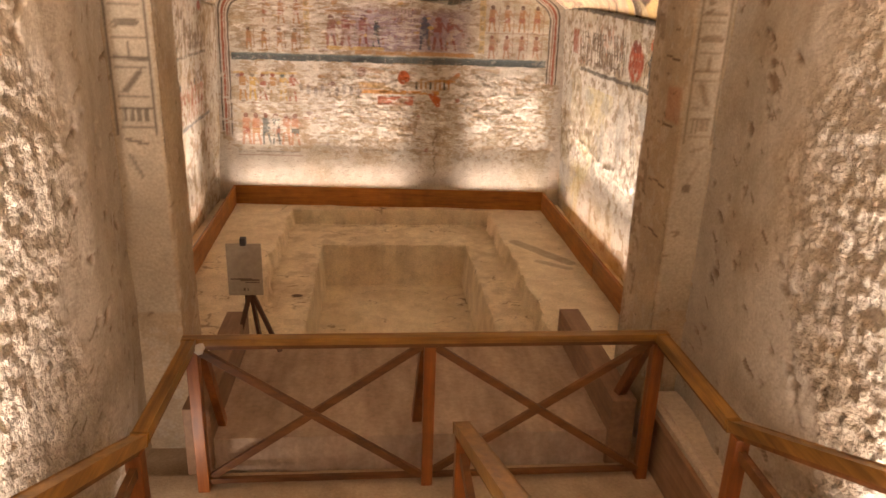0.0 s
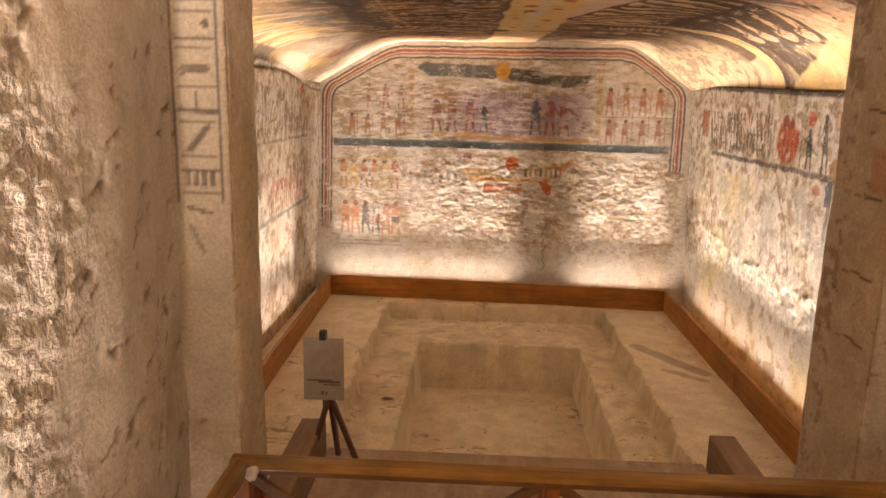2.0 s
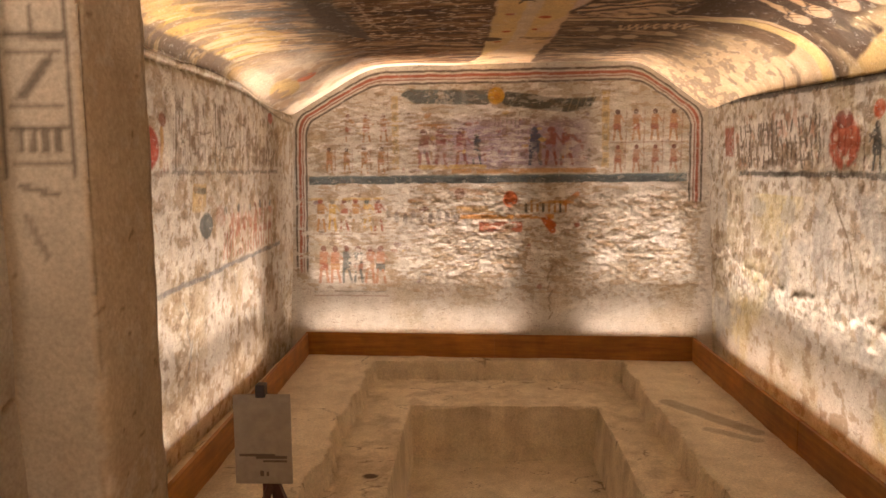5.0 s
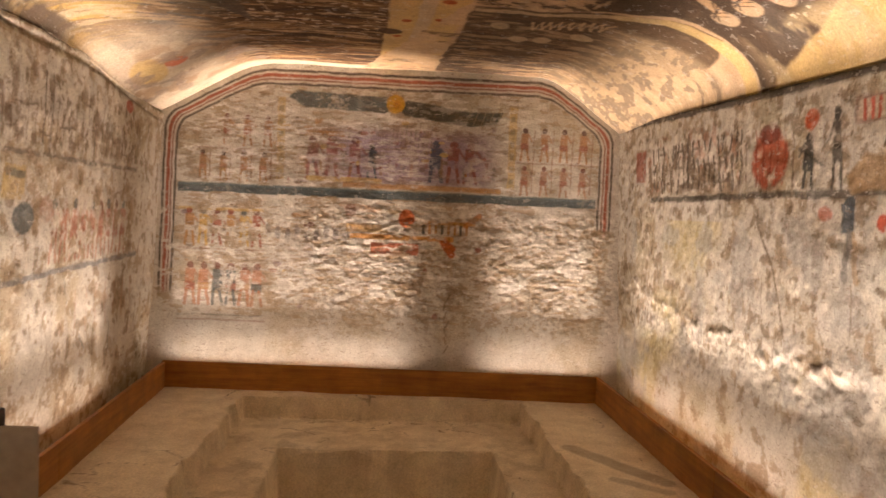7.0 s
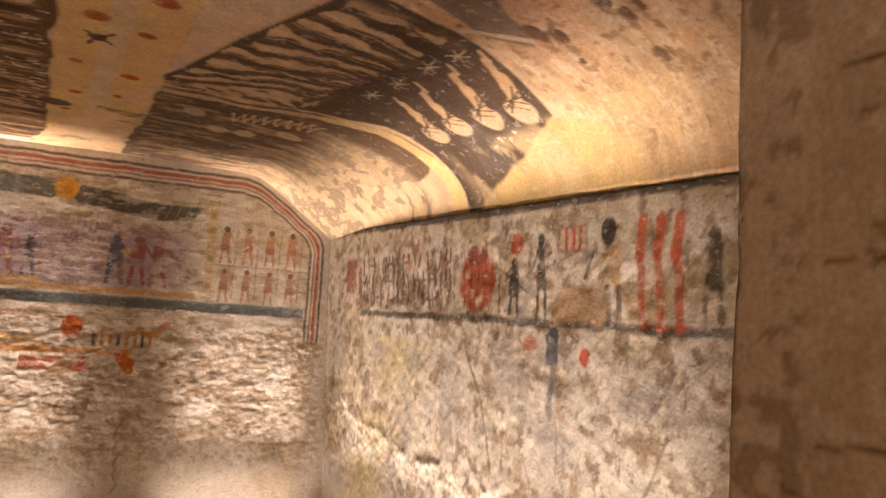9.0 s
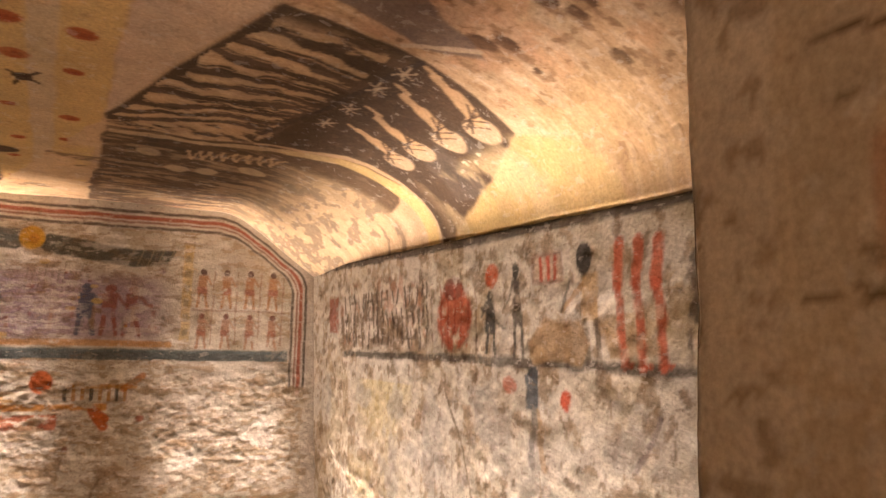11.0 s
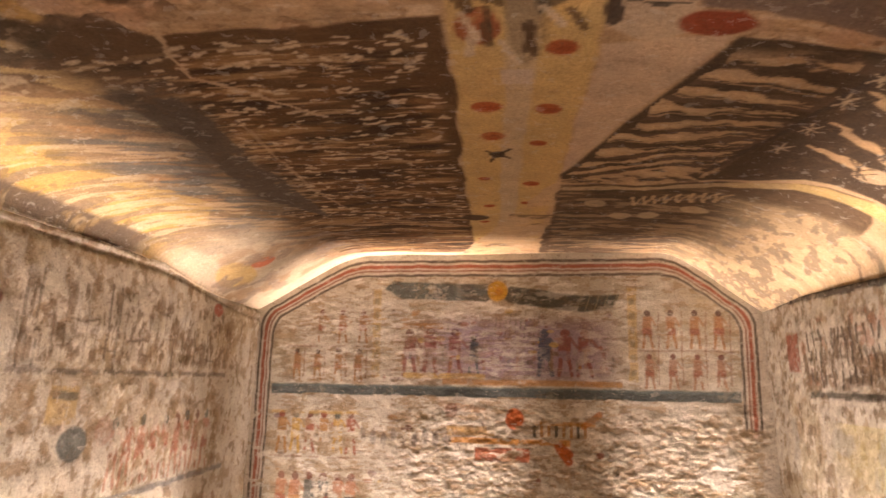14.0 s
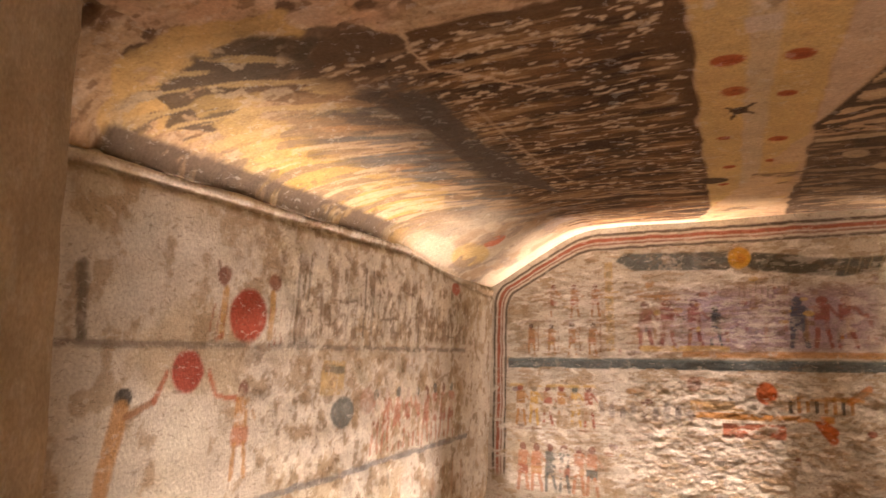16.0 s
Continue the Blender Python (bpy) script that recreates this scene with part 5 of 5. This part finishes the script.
bm = bmesh.new()
box(bm, (-1.55, 2.90, -0.35), (2.05, 4.12, 0.0), 0.01)
landing = tagged(part("floor_landing", bm, STEPSTONE), "worn stone landing at the foot of the stair", "floor", kind="structure")
bm = bmesh.new()
box(bm, (-1.9, 4.12, -0.5), (2.1, 5.0, -0.03), 0.0)
tagged(part("floor_threshold", bm, STEPSTONE), "dusty stone threshold between the piers", "floor", kind="structure")

RISE, RUN = 0.17, 0.38
stairs = holder("stairs", "worn stone steps climbing the passage", "stairs", kind="structure")
for k in range(13):
    bm = bmesh.new()
    y = 2.90 - RUN * k
    box(bm, (-1.5, y - RUN - 0.03, RISE * k - 0.3), (2.05, y - 0.003, RISE * (k + 1)), 0.012)
    part("step", bm, STEPSTONE, stairs)


# ---- boarded platform below the rail ----
platform = holder("platform", "brown boarded viewing platform between low parapets", "platform")
bm = bmesh.new()
PLAT = ((-0.96, 4.16), (1.41, 4.16), (1.41, 5.52), (-0.96, 5.52))
prism(bm, PLAT, -0.25, 0.21)
part("body", bm, DECK, platform)
SLABS = 5
for k in range(SLABS):
    wide = (1.41 + 0.96) / SLABS
    bm = bmesh.new()
    box(bm, (-0.955 + wide * k, 5.29, 0.20), (-0.963 + wide * (k + 1), 5.516, 0.216), 0.003)
    part("edge_slab", bm, STEPSTONE if k % 2 else DECK, platform)
for name, x0, x1 in (("parapet", -1.11, -0.957), ("parapet", 1.408, 1.56)):
    bm = bmesh.new()
    box(bm, (x0, 4.12, -0.02), (x1, 5.46, 0.44), 0.008)
    part(name, bm, BOXWOOD, platform, "dull brown boxed parapet")

bm = bmesh.new()
prism(bm, [(1.685, 3.1), (1.89, 3.1), (1.89, 4.28), (1.685, 4.28)], -0.03, 0.42)
bmesh.ops.bevel(bm, geom=list(bm.edges), offset=0.03, segments=3, affect="EDGES")
tagged(part("stone_block", bm, DUST), "pale rounded stone block beside the passage wall", "stone")
bm = bmesh.new()
box(bm, (1.652, 3.05, 0.0), (1.682, 4.20, 0.36), 0.006)
tagged(part("edge_board", bm, BOXWOOD), "dull brown board standing against the stone block", "board")


# ---- kerb boards ----
def kerb(a, b, material, label):
    thing = holder("kerb_board", label, "kerb", "kerb boards round the pit")
    a, b = Vector((*a, 0)), Vector((*b, 0))
    d = (b - a).normalized()
    pieces = 2
    for k in range(pieces):
        p, q = a + (b - a) * (k / pieces), a + (b - a) * ((k + 1) / pieces) - d * 0.003
        bm = bmesh.new()
        bar(bm, p + Vector((0, 0, -0.085)), q + Vector((0, 0, -0.085)), 0.032, 0.27, 0.004)
        part("board", bm, material, thing)
    return thing


kerb((-2.03, 10.655), (2.405, 10.385), KERBX, "stained timber kerb board standing before the end wall")
kerb((-1.895, 5.55), (-2.015, 10.62), KERBY, "stained timber kerb board along the side of the floor")
kerb((2.40, 10.35), (2.40, 5.1), KERBY, "stained timber kerb board along the painted side wall")

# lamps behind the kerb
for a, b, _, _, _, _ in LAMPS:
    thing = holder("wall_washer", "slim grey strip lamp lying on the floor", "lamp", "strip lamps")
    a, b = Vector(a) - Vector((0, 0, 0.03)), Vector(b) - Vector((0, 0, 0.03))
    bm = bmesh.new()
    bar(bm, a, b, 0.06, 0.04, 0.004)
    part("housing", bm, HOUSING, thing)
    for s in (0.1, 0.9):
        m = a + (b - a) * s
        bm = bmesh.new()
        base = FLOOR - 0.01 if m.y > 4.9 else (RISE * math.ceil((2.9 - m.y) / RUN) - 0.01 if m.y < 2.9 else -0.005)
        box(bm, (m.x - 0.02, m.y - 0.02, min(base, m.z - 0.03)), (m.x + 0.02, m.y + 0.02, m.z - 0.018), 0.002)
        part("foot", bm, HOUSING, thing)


# ---- timber guard rail ----
RAIL_Y, RL, RR, RM, RTOP = 3.98, -0.98, 1.575, 0.285, 0.955


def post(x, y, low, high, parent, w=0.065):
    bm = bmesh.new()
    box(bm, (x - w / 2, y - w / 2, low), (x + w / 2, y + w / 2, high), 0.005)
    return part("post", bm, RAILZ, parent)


def timber(name, a, b, w, h, material, parent, bevel=0.006):
    bm = bmesh.new()
    bar(bm, a, b, w, h, bevel)
    return part(name, bm, material, parent)


rail = holder("guard_rail", "varnished pine guard rail with crossed braces on the landing", "railing", "stair rails")
for x in (RL, RM, RR):
    post(x, RAIL_Y, 0.0, RTOP - 0.057, rail)
timber("handrail", (RL - 0.05, RAIL_Y, RTOP - 0.012), (RR + 0.05, RAIL_Y, RTOP - 0.012), 0.068, 0.04, RAILX, rail)
timber("under_rail", (RL - 0.03, RAIL_Y, RTOP - 0.045), (RR + 0.03, RAIL_Y, RTOP - 0.045), 0.046, 0.025, BRACE, rail, 0.003)
timber("bottom_rail", (RL + 0.034, RAIL_Y, 0.06), (RR - 0.034, RAIL_Y, 0.06), 0.03, 0.03, BRACE, rail, 0.003)
for a, b in ((RL, RM), (RM, RR)):
    timber("brace", (a + 0.035, RAIL_Y - 0.018, RTOP - 0.06), (b - 0.035, RAIL_Y - 0.018, 0.07), 0.03, 0.042, BRACE, rail, 0.004)
    timber("brace", (a + 0.035, RAIL_Y + 0.018, 0.07), (b - 0.035, RAIL_Y + 0.018, RTOP - 0.06), 0.03, 0.042, BRACE, rail, 0.004)
for x, foot, wide in ((RL + 0.035, RL + 0.05, 0.045), (RM - 0.02, RM - 0.045, 0.06), (RR - 0.04, RR - 0.12, 0.055)):
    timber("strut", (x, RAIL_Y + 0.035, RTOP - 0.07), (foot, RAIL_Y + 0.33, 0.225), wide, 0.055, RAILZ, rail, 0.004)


def stair_rail(x, start, label):
    thing = holder("stair_rail", label, "railing", "stair rails")
    slope = RISE / RUN
    level = RTOP - 0.02
    if start > 3.5:
        timber("handrail", (x, start, level + 0.010), (x, 3.1, level + 0.010), 0.064, 0.04, RAILY, thing)
        timber("under_rail", (x, start - 0.02, level - 0.024), (x, 3.1, level - 0.024), 0.044, 0.026, BRACE, thing, 0.003)
        first = 3.08
    else:
        first = start
    timber("handrail", (x, first, level + 0.008), (x, -2.4, level + 0.008 + (first + 2.4) * slope), 0.066, 0.04, RAILY, thing)
    timber("under_rail", (x, first - 0.02, level - 0.018), (x, -2.4, level - 0.026 + (first + 2.4) * slope), 0.044, 0.026, BRACE, thing, 0.003)
    y = 3.02 if start > 3.5 else start - 0.06
    while y > -2.4:
        k = max(0, math.ceil((2.9 - y) / RUN))
        post(x, y, RISE * k, level + max(0.0, first - y) * slope - 0.032, thing)
        y -= RUN * 3
    y = first
    while y > -1.5:
        a, b = (x, y - 0.05, level + (first - y) * slope - 0.08), (x, y - 3 * RUN, level + (first - y + 3 * RUN) * slope - 0.62)
        timber("brace", a, b, 0.03, 0.042, BRACE, thing, 0.004)
        y -= RUN * 3
    return thing


stair_rail(RL, RAIL_Y - 0.04, "varnished pine handrail on posts beside the stair wall")
stair_rail(RR, RAIL_Y - 0.04, "varnished pine handrail on posts beside the rough wall")
stair_rail(0.36, 3.12, "plain pine centre handrail ending at the landing")


# ---- sign on a tripod ----
sign = holder("tripod_sign", "small grey card sign on a dark wooden tripod", "sign")
SX, SY = -0.925, 5.27
bm = bmesh.new()
box(bm, (SX - 0.12, SY - 0.012, 0.655), (SX + 0.12, SY, 1.04), 0.003)
card = part("card", bm, CARD, sign)
rng = random.Random(5)
for z, a, b, h in ((0.775, -0.10, 0.05, 0.010), (0.765, -0.03, 0.10, 0.012), (0.75, 0.0, 0.10, 0.008), (0.69, -0.015, 0.0, 0.022), (0.69, 0.012, 0.022, 0.018)):
    bm = bmesh.new()
    box(bm, (SX + a, SY - 0.0145, z), (SX + b, SY - 0.0118, z + h))
    part("print_mark", bm, INK, card)
bm = bmesh.new()
box(bm, (SX - 0.02, SY - 0.03, 1.03), (SX + 0.02, SY + 0.02, 1.085), 0.006)
part("clip", bm, BLACKMETAL, sign, "black clip")
bm = bmesh.new()
box(bm, (SX - 0.012, SY + 0.002, 0.60), (SX + 0.012, SY + 0.022, 1.05), 0.003)
part("mast", bm, DARKWOOD, sign)
for dx, dy in ((-0.13, -0.06), (0.19, -0.02), (0.02, 0.16)):
    bm = bmesh.new()
    bar(bm, (SX + 0.03 + dx, SY + dy, 0.21), (SX + 0.03 + dx * 0.05, SY + 0.012 + dy * 0.05, 0.66), 0.024, 0.03, 0.003)
    part("leg", bm, DARKWOOD, sign)

bm = bmesh.new()
bmesh.ops.create_icosphere(bm, subdivisions=2, radius=0.03)
for q in bm.verts:
    q.co = Vector((RL + 0.05, RAIL_Y - 0.045, RTOP - 0.035)) + q.co * (1 + 0.35 * noise.noise(q.co * 60))
part("tape", bm, TAPE, rail, "crumpled white tape at the corner")

# floodlight on the landing
flood = holder("floodlight", "small black floodlight box on the landing floor", "lamp")
bm = bmesh.new()
box(bm, (-1.24, 3.34, 0.05), (-1.12, 3.46, 0.17), 0.012)
part("housing", bm, BLACKMETAL, flood)
bm = bmesh.new()
box(bm, (-1.22, 3.36, 0.0), (-1.14, 3.44, 0.055), 0.004)
part("base", bm, BLACKMETAL, flood)
